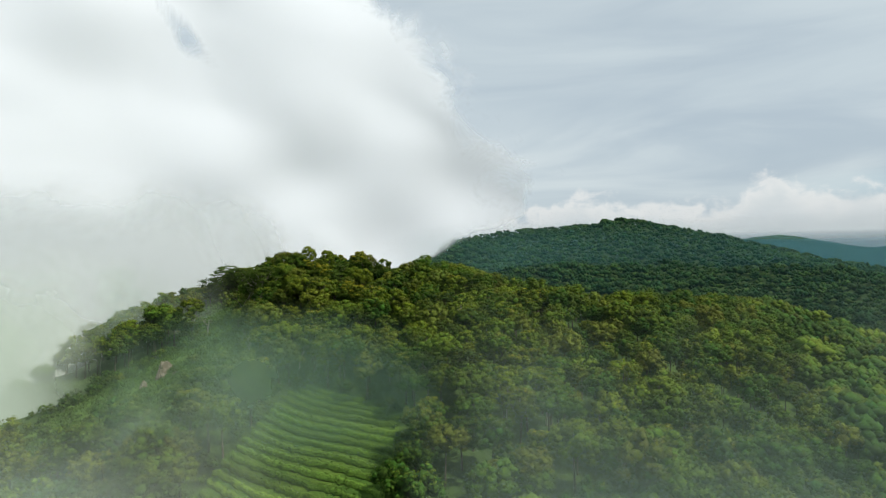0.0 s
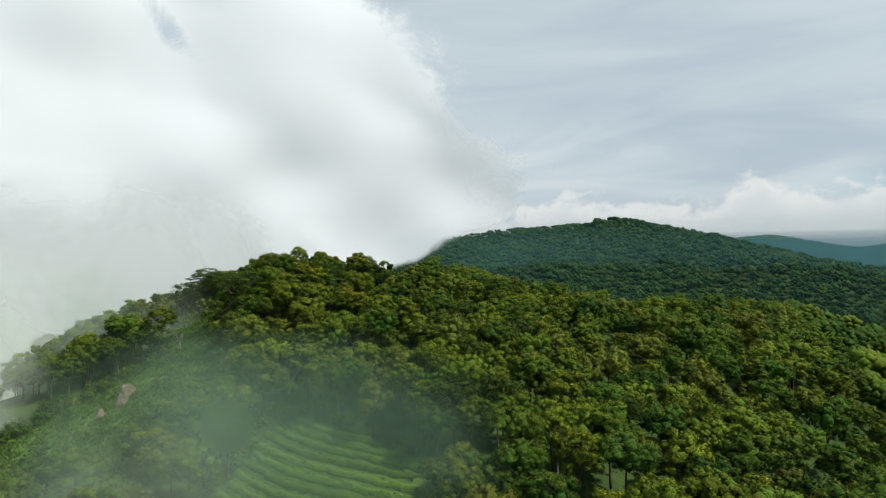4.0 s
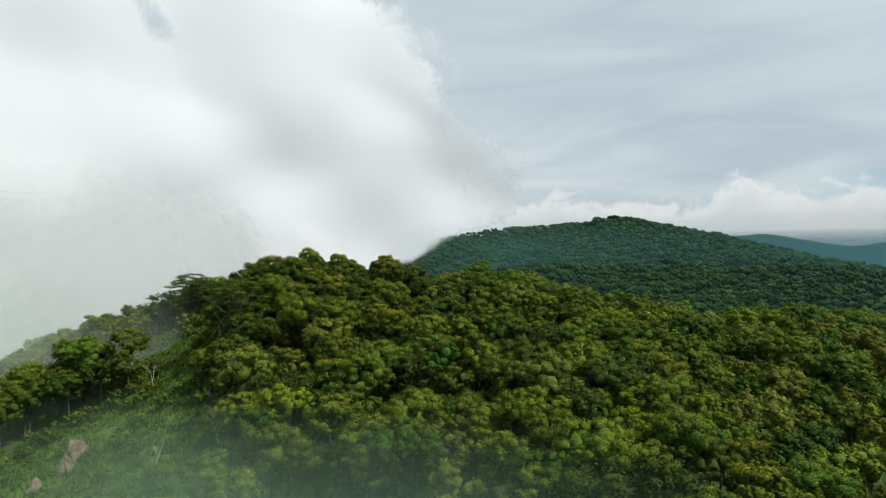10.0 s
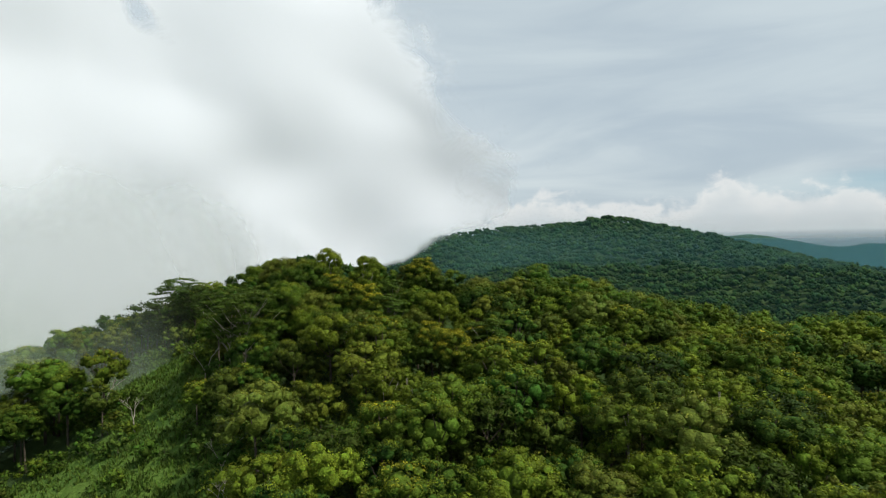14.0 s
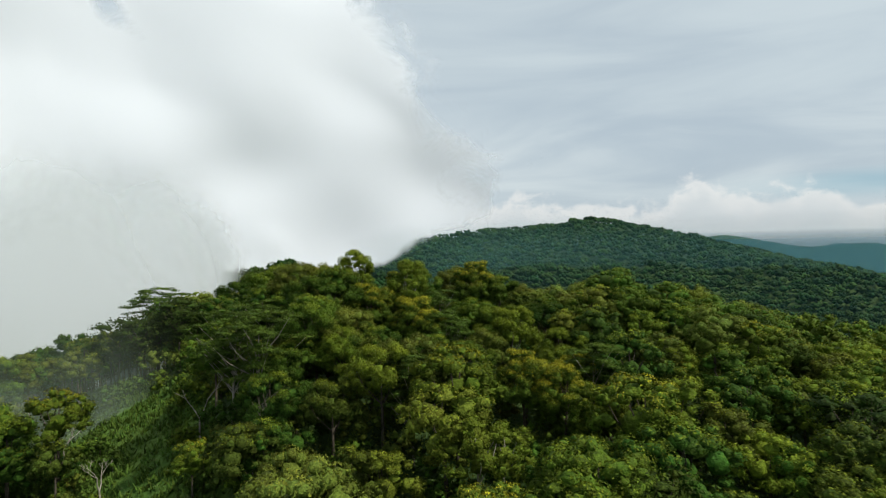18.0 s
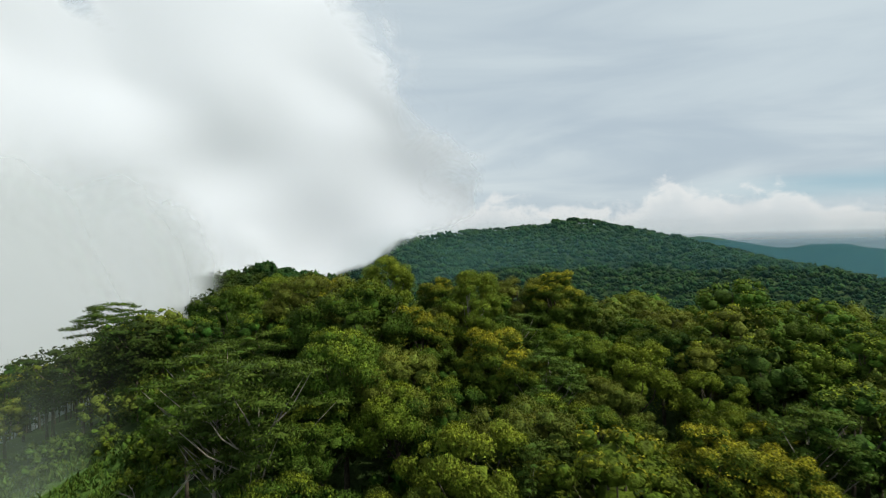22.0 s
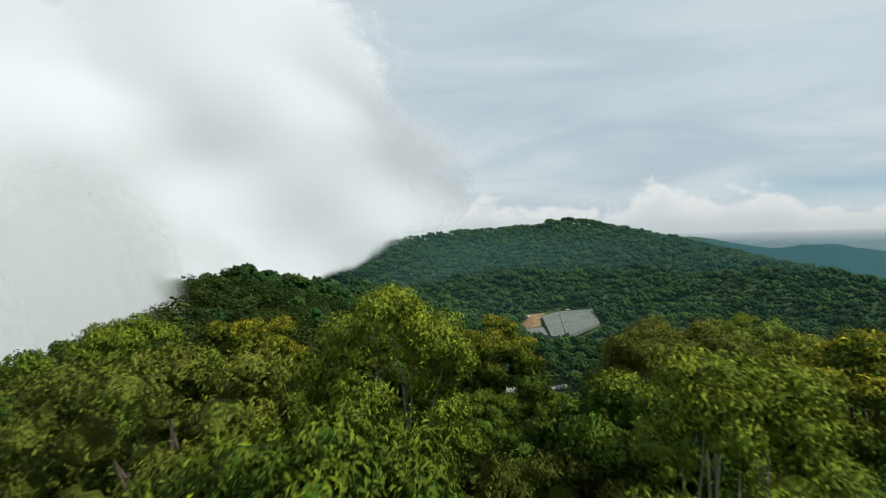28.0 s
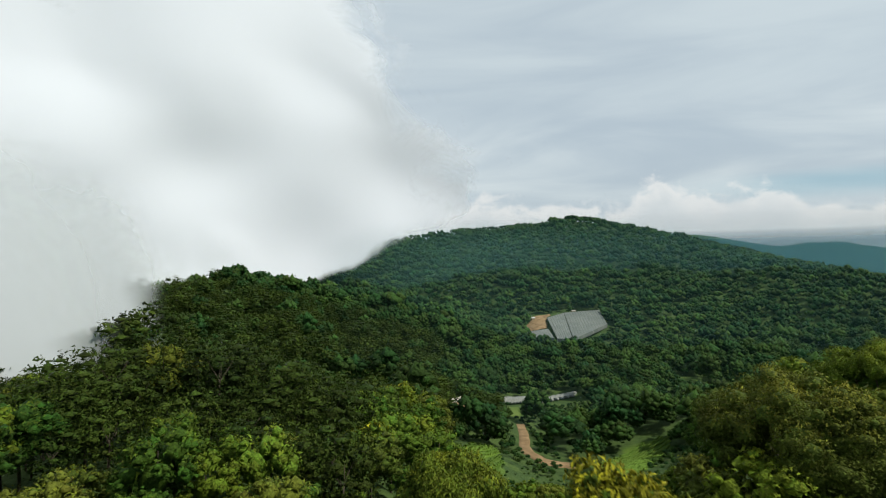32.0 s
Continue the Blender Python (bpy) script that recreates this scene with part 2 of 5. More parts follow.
def ground_mat():
    mat, n = material("forest_floor")
    at = n.n("ShaderNodeTexCoord").outputs["Object"]
    broad = n.noise(at, 0.012, 5.0, 0.6, 0.3)
    mid = n.noise(at, 0.09, 5.0, 0.65, 0.2)
    fine = n.noise(at, 0.9, 4.0, 0.7)
    open_land = n.n("ShaderNodeAttribute", attribute_name="open_land").outputs["Fac"]
    wood = n.mix(n.step(mid, 0.35, 0.65), (0.028, 0.055, 0.016), (0.050, 0.085, 0.022))
    grass = n.mix(n.step(mid, 0.38, 0.62), (0.046, 0.098, 0.015), (0.080, 0.138, 0.022))
    grass = n.mix(n.step(fine, 0.55, 0.75), grass, (0.10, 0.135, 0.035))
    col = n.mix(n.step(open_land, 0.2, 0.8), wood, grass)
    col = n.n("ShaderNodeHueSaturation", {"Value": n.m("ADD", 0.65, n.m("ADD", n.m("MULTIPLY", fine, 0.4), n.m("MULTIPLY", broad, 0.3))), "Color": col}).outputs[0]
    nrm = n.n("ShaderNodeBump", {"Strength": 0.8, "Distance": 2.0, "Height": n.m("ADD", mid, n.m("MULTIPLY", fine, 0.3))}).outputs[0]
    finish(n, n.n("ShaderNodeBsdfPrincipled", {"Base Color": col, "Roughness": 0.95, "Specular IOR Level": 0.15, "Normal": nrm}).outputs[0])
    return mat


GROUND = ground_mat()


def vapour(name, colour, thick, scale, seed, soft=0.5, ragged=1.5, through_light=0.15, low=(0.0, 0.3)):
    """Cloud, mist or haze: a white scattering sheet, see-through where it is thin. 'body' is its thickness from 0 to 1."""
    mat, n = material(name)
    at = n.n("ShaderNodeTexCoord").outputs["Object"]
    at = n.n("ShaderNodeVectorMath", {0: at, 1: (seed * 37.0, seed * 11.0, seed * 5.0)}, operation="ADD").outputs[0]
    body = n.n("ShaderNodeAttribute", attribute_name="body").outputs["Fac"]
    if scale:
        puff = n.m("ADD", n.m("MULTIPLY", n.noise(at, scale, 5.0, 0.55, 0.5), 0.65), n.m("MULTIPLY", n.noise(at, scale * 0.35, 2.0, 0.5, 0.2), 0.35))
        dense = n.step(n.m("ADD", body, n.m("MULTIPLY", n.m("SUBTRACT", puff, 0.5), ragged)), 0.5 - soft, 0.5 + soft)
    else:
        dense = body
    rim = n.step(n.m("ADD", body, n.m("MULTIPLY", n.m("SUBTRACT", puff, 0.5), 0.5 * ragged)), -0.1, 0.4) if scale else n.step(body, 0.0, 0.3)
    dense = n.m("MULTIPLY", n.m("MULTIPLY", n.m("MULTIPLY", dense, rim), n.step(body, *low)), thick)
    face = n.n("ShaderNodeBsdfDiffuse", {0: (*colour, 1)})
    back = n.n("ShaderNodeBsdfTranslucent", {0: (*colour, 1)})
    white = n.n("ShaderNodeMixShader", {0: through_light, 1: face.outputs[0], 2: back.outputs[0]})
    clear = n.n("ShaderNodeBsdfTransparent")
    finish(n, n.n("ShaderNodeMixShader", {0: dense, 1: clear.outputs[0], 2: white.outputs[0]}).outputs[0])
    return mat


# ---- meshes from arrays ----
def mesh_from(name, verts, tris=None, quads=None, mats=(), smooth=False, floats=None, slots=None, normals=None):
    """A mesh from arrays of corners, triangles and quads. floats: point attributes. slots: a material number per face (triangles first)."""
    me = bpy.data.meshes.new(name)
    verts = np.asarray(verts, np.float32).reshape(-1, 3)
    tris = np.zeros((0, 3), np.int32) if tris is None else np.asarray(tris, np.int32).reshape(-1, 3)
    quads = np.zeros((0, 4), np.int32) if quads is None else np.asarray(quads, np.int32).reshape(-1, 4)
    me.vertices.add(len(verts))
    me.vertices.foreach_set("co", verts.ravel())
    loops = np.concatenate([tris.ravel(), quads.ravel()])
    me.loops.add(len(loops))
    me.loops.foreach_set("vertex_index", loops)
    nt, nq = len(tris), len(quads)
    me.polygons.add(nt + nq)
    starts = np.concatenate([np.arange(nt) * 3, nt * 3 + np.arange(nq) * 4]).astype(np.int32)
    me.polygons.foreach_set("loop_start", starts)
    me.polygons.foreach_set("use_smooth", np.full(nt + nq, bool(smooth)))
    for mt in mats:
        me.materials.append(mt)
    if slots is not None:
        me.polygons.foreach_set("material_index", np.asarray(slots, np.int32))
    for key, val in (floats or {}).items():
        at = me.attributes.new(key, "FLOAT", "POINT")
        at.data.foreach_set("value", np.asarray(val, np.float32))
    if normals is not None:
        at = me.attributes.new("custom_normal", "FLOAT_VECTOR", "POINT")
        at.data.foreach_set("vector", np.asarray(normals, np.float32).ravel())
    me.update(calc_edges=True)
    return me


def child(name, me, parent, label=""):
    ob = new(name, me)
    ob.parent = parent
    if label:
        ob["label"] = label
    return ob


def holder(name, place, turn=0.0, size=1.0):
    ob = new(name)
    ob.empty_display_size = 0.5
    ob.location, ob.rotation_euler, ob.scale = place, (0, 0, turn), (size, size, size)
    return ob


# ---- the land ----
def lattice(x, y, seed):
    """Smooth value noise in the plane, -1 to 1."""
    xi, yi = np.floor(x), np.floor(y)
    fx, fy = x - xi, y - yi
    fx, fy = fx * fx * (3 - 2 * fx), fy * fy * (3 - 2 * fy)

    def h(a, b):
        v = np.sin(a * 127.1 + b * 311.7 + seed * 74.7) * 43758.5453
        return (v - np.floor(v)) * 2 - 1

    return (h(xi, yi) * (1 - fx) + h(xi + 1, yi) * fx) * (1 - fy) + (h(xi, yi + 1) * (1 - fx) + h(xi + 1, yi + 1) * fx) * fy


# each ridge: its crest in plan and height, the slope of its flanks and how they steepen
RIDGES = [
    ([(-330, 330, -130), (-220, 295, -92), (-150, 279, -53), (-120, 277, -39), (-98, 270, -26), (-72, 254, -18.5), (-50, 240, -14.5), (-14, 240, -20), (40, 240, -30), (86, 262, -37), (141, 305, -44), (160, 361, -46), (230, 450, -85)], 0.27, 0.0009),
    ([(0, 235, -21), (5, 165, -35), (25, 130, -47), (55, 85, -69)], 0.30, 0.002),
    ([(-94, 290, -28), (-91, 347, -32), (-118, 405, -43), (-146, 485, -46), (-155, 566, -44), (-165, 720, -39), (-155, 860, -31), (-100, 925, -35), (-40, 1000, -55), (60, 1120, -90)], 0.28, 0.0002),
    ([(-40, 2030, -80), (60, 1960, 2), (150, 1900, 30), (277, 1880, 43), (400, 1740, 52), (492, 1600, 60), (540, 1480, 26), (590, 1330, -19), (663, 1134, -42), (700, 927, -66), (760, 760, -90)], 0.26, 0.0),
    ([(492, 1600, 55), (430, 1300, -42), (420, 1100, -85)], 0.22, 0.0),
    ([(1500, 3900, 0), (1800, 3650, 30), (2000, 3480, 55), (2120, 3400, 20), (2240, 3300, -60), (2330, 3150, -20), (2450, 2975, 2), (2600, 2950, -30), (2750, 2920, -78), (3050, 2800, -150)], 0.22, 0.0),
    ([(-20, 244, -19), (-4, 270, -22), (0, 296, -24.5), (14, 330, -38)], 0.55, 0.001),
    ([(190, 500, -78), (111, 516, -92), (50, 522, -102)], 0.38, 0.0),
]


def ridge_height(x, y, crest, slope, steep):
    best = np.full(x.shape, -1e9)
    for (ax, ay, az), (bx, by, bz) in zip(crest, crest[1:]):
        dx, dy = bx - ax, by - ay
        s = np.clip(((x - ax) * dx + (y - ay) * dy) / (dx * dx + dy * dy), 0, 1)
        d = np.hypot(x - ax - s * dx, y - ay - s * dy)
        d = np.sqrt(d * d + 64.0) - 8.0
        best = np.maximum(best, az + s * (bz - az) - slope * d - steep * np.minimum(d, 260) ** 2)
    return best


def land(x, y):
    """Height of the ground."""
    x, y = np.asarray(x, float), np.asarray(y, float)
    near = np.clip(np.hypot(x + 40, y - 240) / 600, 0.12, 1)
    x, y = x + near * 26 * lattice(x / 120, y / 120, 5), y + near * 26 * lattice(x / 120, y / 120, 9)
    k = 5.0
    total = np.exp(np.zeros_like(x))
    base = -122.0 + 7 * lattice(x / 260, y / 260, 3)
    for crest, slope, steep in RIDGES:
        total = total + np.exp(np.clip((ridge_height(x, y, crest, slope, steep) - base) / k, -40, 60))
    z = base + k * np.log(total)
    z = z + near * (4.0 * lattice(x / 70, y / 70, 1) + 2.0 * lattice(x / 31, y / 31, 2)) + 0.5 * lattice(x / 12, y / 12, 4)
    z = z - 10.0 * np.exp(-(((x + 104) / 34) ** 2 + ((y - 188) / 42) ** 2))
    west = 3.0 * np.clip((-x - 90) / 18, 0, 1) + 5.0 * np.clip((-x - 122) / 32, 0, 1) + 0.4 * np.clip(-x - 150, 0, 110)
    z = z - west * np.clip((y - 205) / 30, 0, 1) * np.clip((390 - y) / 60, 0, 1)
    gully = x + 33 - (y - 288) * 0.326
    return z - np.clip((y - 256) / 85, 0, 1) * np.clip((500 - y) / 80, 0, 1) * 16.0 * np.exp(-((gully / 24) ** 2))


def inside(x, y, poly):
    """Whether points of the plan lie in a polygon."""
    hit = np.zeros(np.shape(x), bool)
    for (ax, ay), (bx, by) in zip(poly, poly[1:] + poly[:1]):
        if ay != by:
            hit ^= ((ay > y) != (by > y)) & (x < (bx - ax) * (y - ay) / (by - ay) + ax)
    return hit


def along(points, spacing):
    """Places at even steps along a line in plan."""
    pts = np.array(points, float)
    seg = np.hypot(*np.diff(pts, axis=0).T)
    run = np.concatenate([[0], np.cumsum(seg)])
    s = np.arange(0, run[-1], spacing)
    return np.stack([np.interp(s, run, pts[:, 0]), np.interp(s, run, pts[:, 1])], 1)


CROP_FIELD = [(-42, 158), (-36, 161), (-22, 151), (-10, 139), (-12, 98), (-61, 98), (-51.5, 128.7)]
GRASS_SLOPE = [(-108, 252), (-84, 246), (-74, 226), (-68, 206), (-62, 190), (-56, 172), (-52, 164), (-62, 150), (-80, 140), (-125, 150), (-122, 190), (-111, 204), (-104, 210), (-96, 212), (-87, 209), (-91, 219), (-104, 226), (-110, 240)]
TERRACE = [(-13, 443), (6, 516), (14, 516), (13, 488), (7, 459), (-5, 420), (-13, 408), (-19, 418)]
SLOPE_FIELD = [(40, 460), (46, 476), (80, 507), (106, 512), (98, 497), (56, 452), (44, 452)]
MEADOW_A = [(51, 626), (70, 652), (58, 606), (38, 580), (34, 584)]
MEADOW_B = [(243, 752), (252, 728), (245, 690), (222, 692)]
ROAD = [(50, 585), (45, 560), (38, 535), (31, 512), (27, 495), (31, 484), (39, 480), (47, 476)]
GREENHOUSE = [(170, 940), (214, 912), (286, 966), (303, 1034), (250, 1046), (206, 1050), (174, 990)]
TUNNELS = [(52, 636), (134, 690), (134, 714), (100, 712), (48, 656)]
ROOFS = [(220, 680), (268, 682), (268, 696), (220, 694)]
YARD = [(2, 556), (24, 570), (30, 604), (10, 600)]
CLEARINGS = [CROP_FIELD, GRASS_SLOPE, TERRACE, SLOPE_FIELD, MEADOW_A, MEADOW_B, GREENHOUSE, TUNNELS, ROOFS, YARD]
ROAD_LINE = along(ROAD, 2.0)


LOW_GROUND = [[(px - 5.5 * k, py - 34 * k) for px, py in poly] for poly in (TUNNELS, MEADOW_A, MEADOW_B, ROOFS, TERRACE, SLOPE_FIELD, YARD) for k in (0.5, 1.0, 1.4)] + [[(168, 946), (214, 914), (286, 966), (290, 946), (216, 880), (164, 912)]]


def low_growth(x, y):
    """Young woods in front of the valley's openings."""
    out = np.zeros(np.shape(x), bool)
    for poly in LOW_GROUND:
        out |= inside(x, y, poly)
    for px, py in ROAD_LINE:
        out |= np.hypot(x - px + 3, y - py + 16) < 13.0
    return out


def clear_of_trees(x, y):
    """Where no tree stands."""
    out = np.zeros(np.shape(x), bool)
    for poly in CLEARINGS:
        out |= inside(x, y, poly)
    for px, py in ROAD_LINE:
        out |= np.hypot(x - px, y - py) < 5.0
    return out


# the ground: one sheet, finer where the camera comes near
def steps(stops):
    return np.concatenate([np.arange(a, b, d) for a, b, d in stops] + [[stops[-1][1]]])


gx = steps([(-4600, -1200, 200), (-1200, -400, 40), (-400, -200, 10), (-200, 220, 4), (220, 800, 10), (800, 1600, 40), (1600, 4600, 100)])
gy = steps([(-2500, -300, 150), (-300, 80, 20), (80, 330, 4), (330, 760, 8), (760, 2100, 18), (2100, 4900, 70)])
X, Y = np.meshgrid(gx, gy)
Z = land(X, Y)
nx, ny = len(gx), len(gy)
idx = np.arange(nx * ny).reshape(ny, nx)
quads = np.stack([idx[:-1, :-1], idx[:-1, 1:], idx[1:, 1:], idx[1:, :-1]], -1).reshape(-1, 4)
openness = np.zeros(X.shape)
for poly in (GRASS_SLOPE, CROP_FIELD, TERRACE, SLOPE_FIELD, MEADOW_A, MEADOW_B):
    openness = np.maximum(openness, inside(X, Y, poly))
ground = new("ground", mesh_from("ground", np.stack([X, Y, Z], -1), quads=quads, mats=[GROUND], smooth=True, floats={"open_land": openness.ravel()}))
tagged(ground, "forested mountain ground with grassy and farmed clearings", "ground", kind="structure")


# ---- trees ----
ICO_V = []
_g = (1 + 5 ** 0.5) / 2
for _s in (-1, 1):
    for _q in (-_g, _g):
        ICO_V += [(_s, _q, 0), (0, _s, _q), (_q, 0, _s)]
ICO_V = np.array(ICO_V, float) / math.hypot(1, _g)
_d = np.linalg.norm(ICO_V[:, None] - ICO_V[None], axis=-1)
ICO_F = []
for _i in range(12):
    for _j in range(_i + 1, 12):
        for _k in range(_j + 1, 12):
            if max(_d[_i, _j], _d[_j, _k], _d[_i, _k]) < 1.1:
                _t = (_i, _j, _k)
                if np.dot(np.cross(ICO_V[_j] - ICO_V[_i], ICO_V[_k] - ICO_V[_i]), ICO_V[_i]) < 0:
                    _t = (_i, _k, _j)
                ICO_F.append(_t)
ICO_F = np.array(ICO_F)


def split_ico():
    """The icosphere once divided: 42 corners, 80 triangles."""
    v, f, known = [tuple(p) for p in ICO_V], [], {}

    def mid(a, b):
        key = (min(a, b), max(a, b))
        if key not in known:
            p = np.array(v[a]) + np.array(v[b])
            v.append(tuple(p / np.linalg.norm(p)))
            known[key] = len(v) - 1
        return known[key]

    for a, b, c in ICO_F:
        ab, bc, ca = mid(a, b), mid(b, c), mid(c, a)
        f += [(a, ab, ca), (b, bc, ab), (c, ca, bc), (ab, bc, ca)]
    return np.array(v), np.array(f)


BALL_V, BALL_F = split_ico()


def broad_lobes(rng, radius, tall, height, count):
    """Where a broad crown's masses of leaves sit, and their radii."""
    lobes = []
    mid = height - tall * 0.5
    for i in range(count):
        a, up = i * 2.4 + rng.uniform(-0.4, 0.4), 1 - 1.4 * (i + 0.5) / count
        flat = math.sqrt(max(0.0, 1 - up * up))
        r = radius * rng.uniform(0.26, 0.46)
        out = radius * rng.uniform(0.86, 1.14) - r * 0.8
        lobes.append((flat * math.cos(a) * out, flat * math.sin(a) * out, mid + up * (tall * 0.5 - r * 0.8) + rng.uniform(-0.3, 0.3), r, r, r * rng.uniform(0.75, 1.0)))
    lobes.append((0, 0, mid - tall * 0.05, radius * 0.62, radius * 0.62, tall * 0.36))
    return np.array(lobes)


def heaped(lobes, rng, each, scale, reach):
    """Smaller clumps of leaves heaped on the outer side of each mass of the crown."""
    out, heart = [], lobes[:, :3].mean(0)
    for c in lobes[:-1]:
        away = c[:3] - heart
        away /= np.linalg.norm(away) + 1e-6
        for i in range(each):
            d = rng.standard_normal(3)
            d = d / np.linalg.norm(d) + away * 0.8 + np.array([0, 0, 0.35])
            d /= np.linalg.norm(d)
            r = c[3] * scale * rng.uniform(0.65, 1.3)
            out.append((*(c[:3] + d * c[3:] * rng.uniform(*reach)), r, r, r * rng.uniform(0.65, 0.95)))
    return np.array(out)


OCT_V = np.array([(1, 0, 0), (-1, 0, 0), (0, 1, 0), (0, -1, 0), (0, 0, 1), (0, 0, -1)], float)
OCT_F = np.array([(0, 2, 4), (2, 1, 4), (1, 3, 4), (3, 0, 4), (2, 0, 5), (1, 2, 5), (3, 1, 5), (0, 3, 5)])


def pine_lobes(rng, radius, tall, height, count):
    """Flat tiers of needles on spreading boughs."""
    lobes = []
    for i in range(count):
        s = (i + 0.5) / count
        a = i * 2.4 + rng.uniform(-0.5, 0.5)
        reach = radius * (0.12 + 0.62 * math.sin(math.pi * min(1, 0.25 + 0.7 * s)) * rng.uniform(0.6, 1.0))
        r = radius * rng.uniform(0.32, 0.5)
        lobes.append((math.cos(a) * reach, math.sin(a) * reach, height - 0.4 - tall * s, r, r, r * 0.40))
    lobes.append((0, 0, height - tall * 0.45, radius * 0.42, radius * 0.42, tall * 0.42))
    return np.array(lobes)


def tier_lobes(rng, radius, tall, height, count):
    """Long level boughs with thin pads of feathery leaves, the widest tiers near the top."""
    tips, pads = [], []
    for i in range(count):
        s = (i + 0.5) / count
        a = i * 2.4 + rng.uniform(-0.5, 0.5)
        reach = radius * (0.35 + 0.65 * math.sin(math.pi * (0.15 + 0.75 * s))) * rng.uniform(0.7, 1.05)
        z = height - 0.3 - tall * s
        for j, f in enumerate((1.0, 0.74, 0.5, 0.26)):
            r = radius * rng.uniform(0.13, 0.20) * (1.15 - 0.25 * f)
            b = a + rng.uniform(-0.2, 0.2)
            lobe = (math.cos(b) * reach * f, math.sin(b) * reach * f, z + 0.5 * (1 - f) + rng.uniform(-0.15, 0.15), r * 1.15, r * 1.15, r * 0.30)
            (pads if j else tips).append(lobe)
    return np.array(tips + pads)


def round_normals(p, ctr, heart, d):
    """Directions in which leaves face: out from their clump and from the whole crown."""
    out = (p - heart) / (np.linalg.norm(p - heart, axis=1, keepdims=True) + 1e-6)
    n = d / (np.linalg.norm(d, axis=1, keepdims=True) + 1e-6) * 0.9 + out * 0.32
    return n / (np.linalg.norm(n, axis=1, keepdims=True) + 1e-6)


def crown_arrays(rng, lobes, per_lobe, size, core, diamond=True, gold=0.25, spread=0.16, hang=False, fill=0.84, lump=0.07, level=0.0):
    """Leaf blades over the lobes and a lumpy filling inside. hang: narrow leaves that droop outwards over each clump.
    level: how far they lie flat, as on tiered boughs.
    core: 0 none, 1 coarse, to 3 fine. Returns corners, triangles, values for young growth and sunlit tops, and the
    rounded normals of the leaf masses."""
    V, F, S, N = [], [], [], []
    base = 0
    heart = lobes[:, :3].mean(0)
    top, low = (lobes[:, 2] + lobes[:, 5]).max(), (lobes[:, 2] - lobes[:, 5]).min()
    up = np.array([0, 0, 1.0])
    for c in lobes:
        ctr, rad = c[:3], c[3:]
        if core:
            bv, bf = ((OCT_V, OCT_F), (ICO_V, ICO_F), (BALL_V, BALL_F))[core - 1]
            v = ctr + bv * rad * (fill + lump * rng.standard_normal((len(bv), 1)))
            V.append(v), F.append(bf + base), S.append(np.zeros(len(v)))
            N.append(round_normals(v, ctr, heart, bv))
            base += len(v)
        n = max(3 if per_lobe else 0, int(per_lobe * rad[0] * rad[0] / np.mean(lobes[:, 3] ** 2)))
        d = rng.standard_normal((n * 2, 3))
        d /= np.linalg.norm(d, axis=1, keepdims=True)
        away = ctr - heart
        keep = (d @ (away / (np.linalg.norm(away) + 1e-6)) > -0.45) & (d[:, 2] > -0.75)
        d = d[keep][:n]
        n = len(d)
        p = ctr + d * rad * (rng.uniform(0.66, 1.0, (n, 1)) * rng.uniform(1.0, 1.22, (n, 1)) if hang else 1 + spread * rng.standard_normal((n, 1)))
        nrm = d * (0.9 - 0.6 * level) + up * (0.35 + level) + (0.3 if hang else 0.55) * rng.standard_normal((n, 3))
        nrm /= np.linalg.norm(nrm, axis=1, keepdims=True)
        if hang:
            ax = d * 0.5 + 0.5 * rng.standard_normal((n, 3))
            ax[:, 2] -= 0.55 * (1 - level)
        else:
            ax = np.cross(nrm, rng.standard_normal((n, 3)))
            ax /= np.linalg.norm(ax, axis=1, keepdims=True)
            ax[:, 2] -= 0.25
        ax /= np.linalg.norm(ax, axis=1, keepdims=True)
        sd = np.cross(nrm, ax)
        sd /= np.linalg.norm(sd, axis=1, keepdims=True) + 1e-6
        L = size * rng.uniform(0.6, 1.3, (n, 1))
        W = L * (rng.uniform(0.13, 0.20, (n, 1)) if hang else rng.uniform(0.20, 0.32, (n, 1)))
        k = np.arange(n)[:, None]
        if diamond:
            q = np.stack([p - ax * L * 0.5, p + sd * W + nrm * W * 0.35, p + ax * L * 0.5 - nrm * L * 0.15, p - sd * W + nrm * W * 0.35], 1)
            f = np.concatenate([base + k * 4 + np.array([0, 1, 2]), base + k * 4 + np.array([0, 2, 3])])
            m = 4
        else:
            q = np.stack([p - ax * L * 0.5 - sd * W, p - ax * L * 0.3 + sd * W * 1.3, p + ax * L * 0.6], 1)
            f = base + k * 3 + np.array([0, 1, 2])
            m = 3
        rn = round_normals(p, ctr, heart, d + 0.45 * rng.standard_normal((n, 3)))
        turned = np.einsum("ij,ij->i", np.cross(q[:, 1] - q[:, 0], q[:, 2] - q[:, 0]), rn) < 0
        q = np.where(turned[:, None, None], q[:, ::-1], q)
        # high, upward-facing leaves: young growth plus sunlight put into their colour
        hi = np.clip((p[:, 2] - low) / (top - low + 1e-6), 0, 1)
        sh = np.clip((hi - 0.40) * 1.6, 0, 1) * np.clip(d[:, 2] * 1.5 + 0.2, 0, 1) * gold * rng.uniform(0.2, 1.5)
        V.append(q.reshape(-1, 3)), F.append(f), S.append(np.repeat(sh, m)), N.append(np.repeat(rn, m, 0))
        base += n * m
    return np.concatenate(V), np.concatenate(F), np.clip(np.concatenate(S), 0, 1), np.concatenate(N)


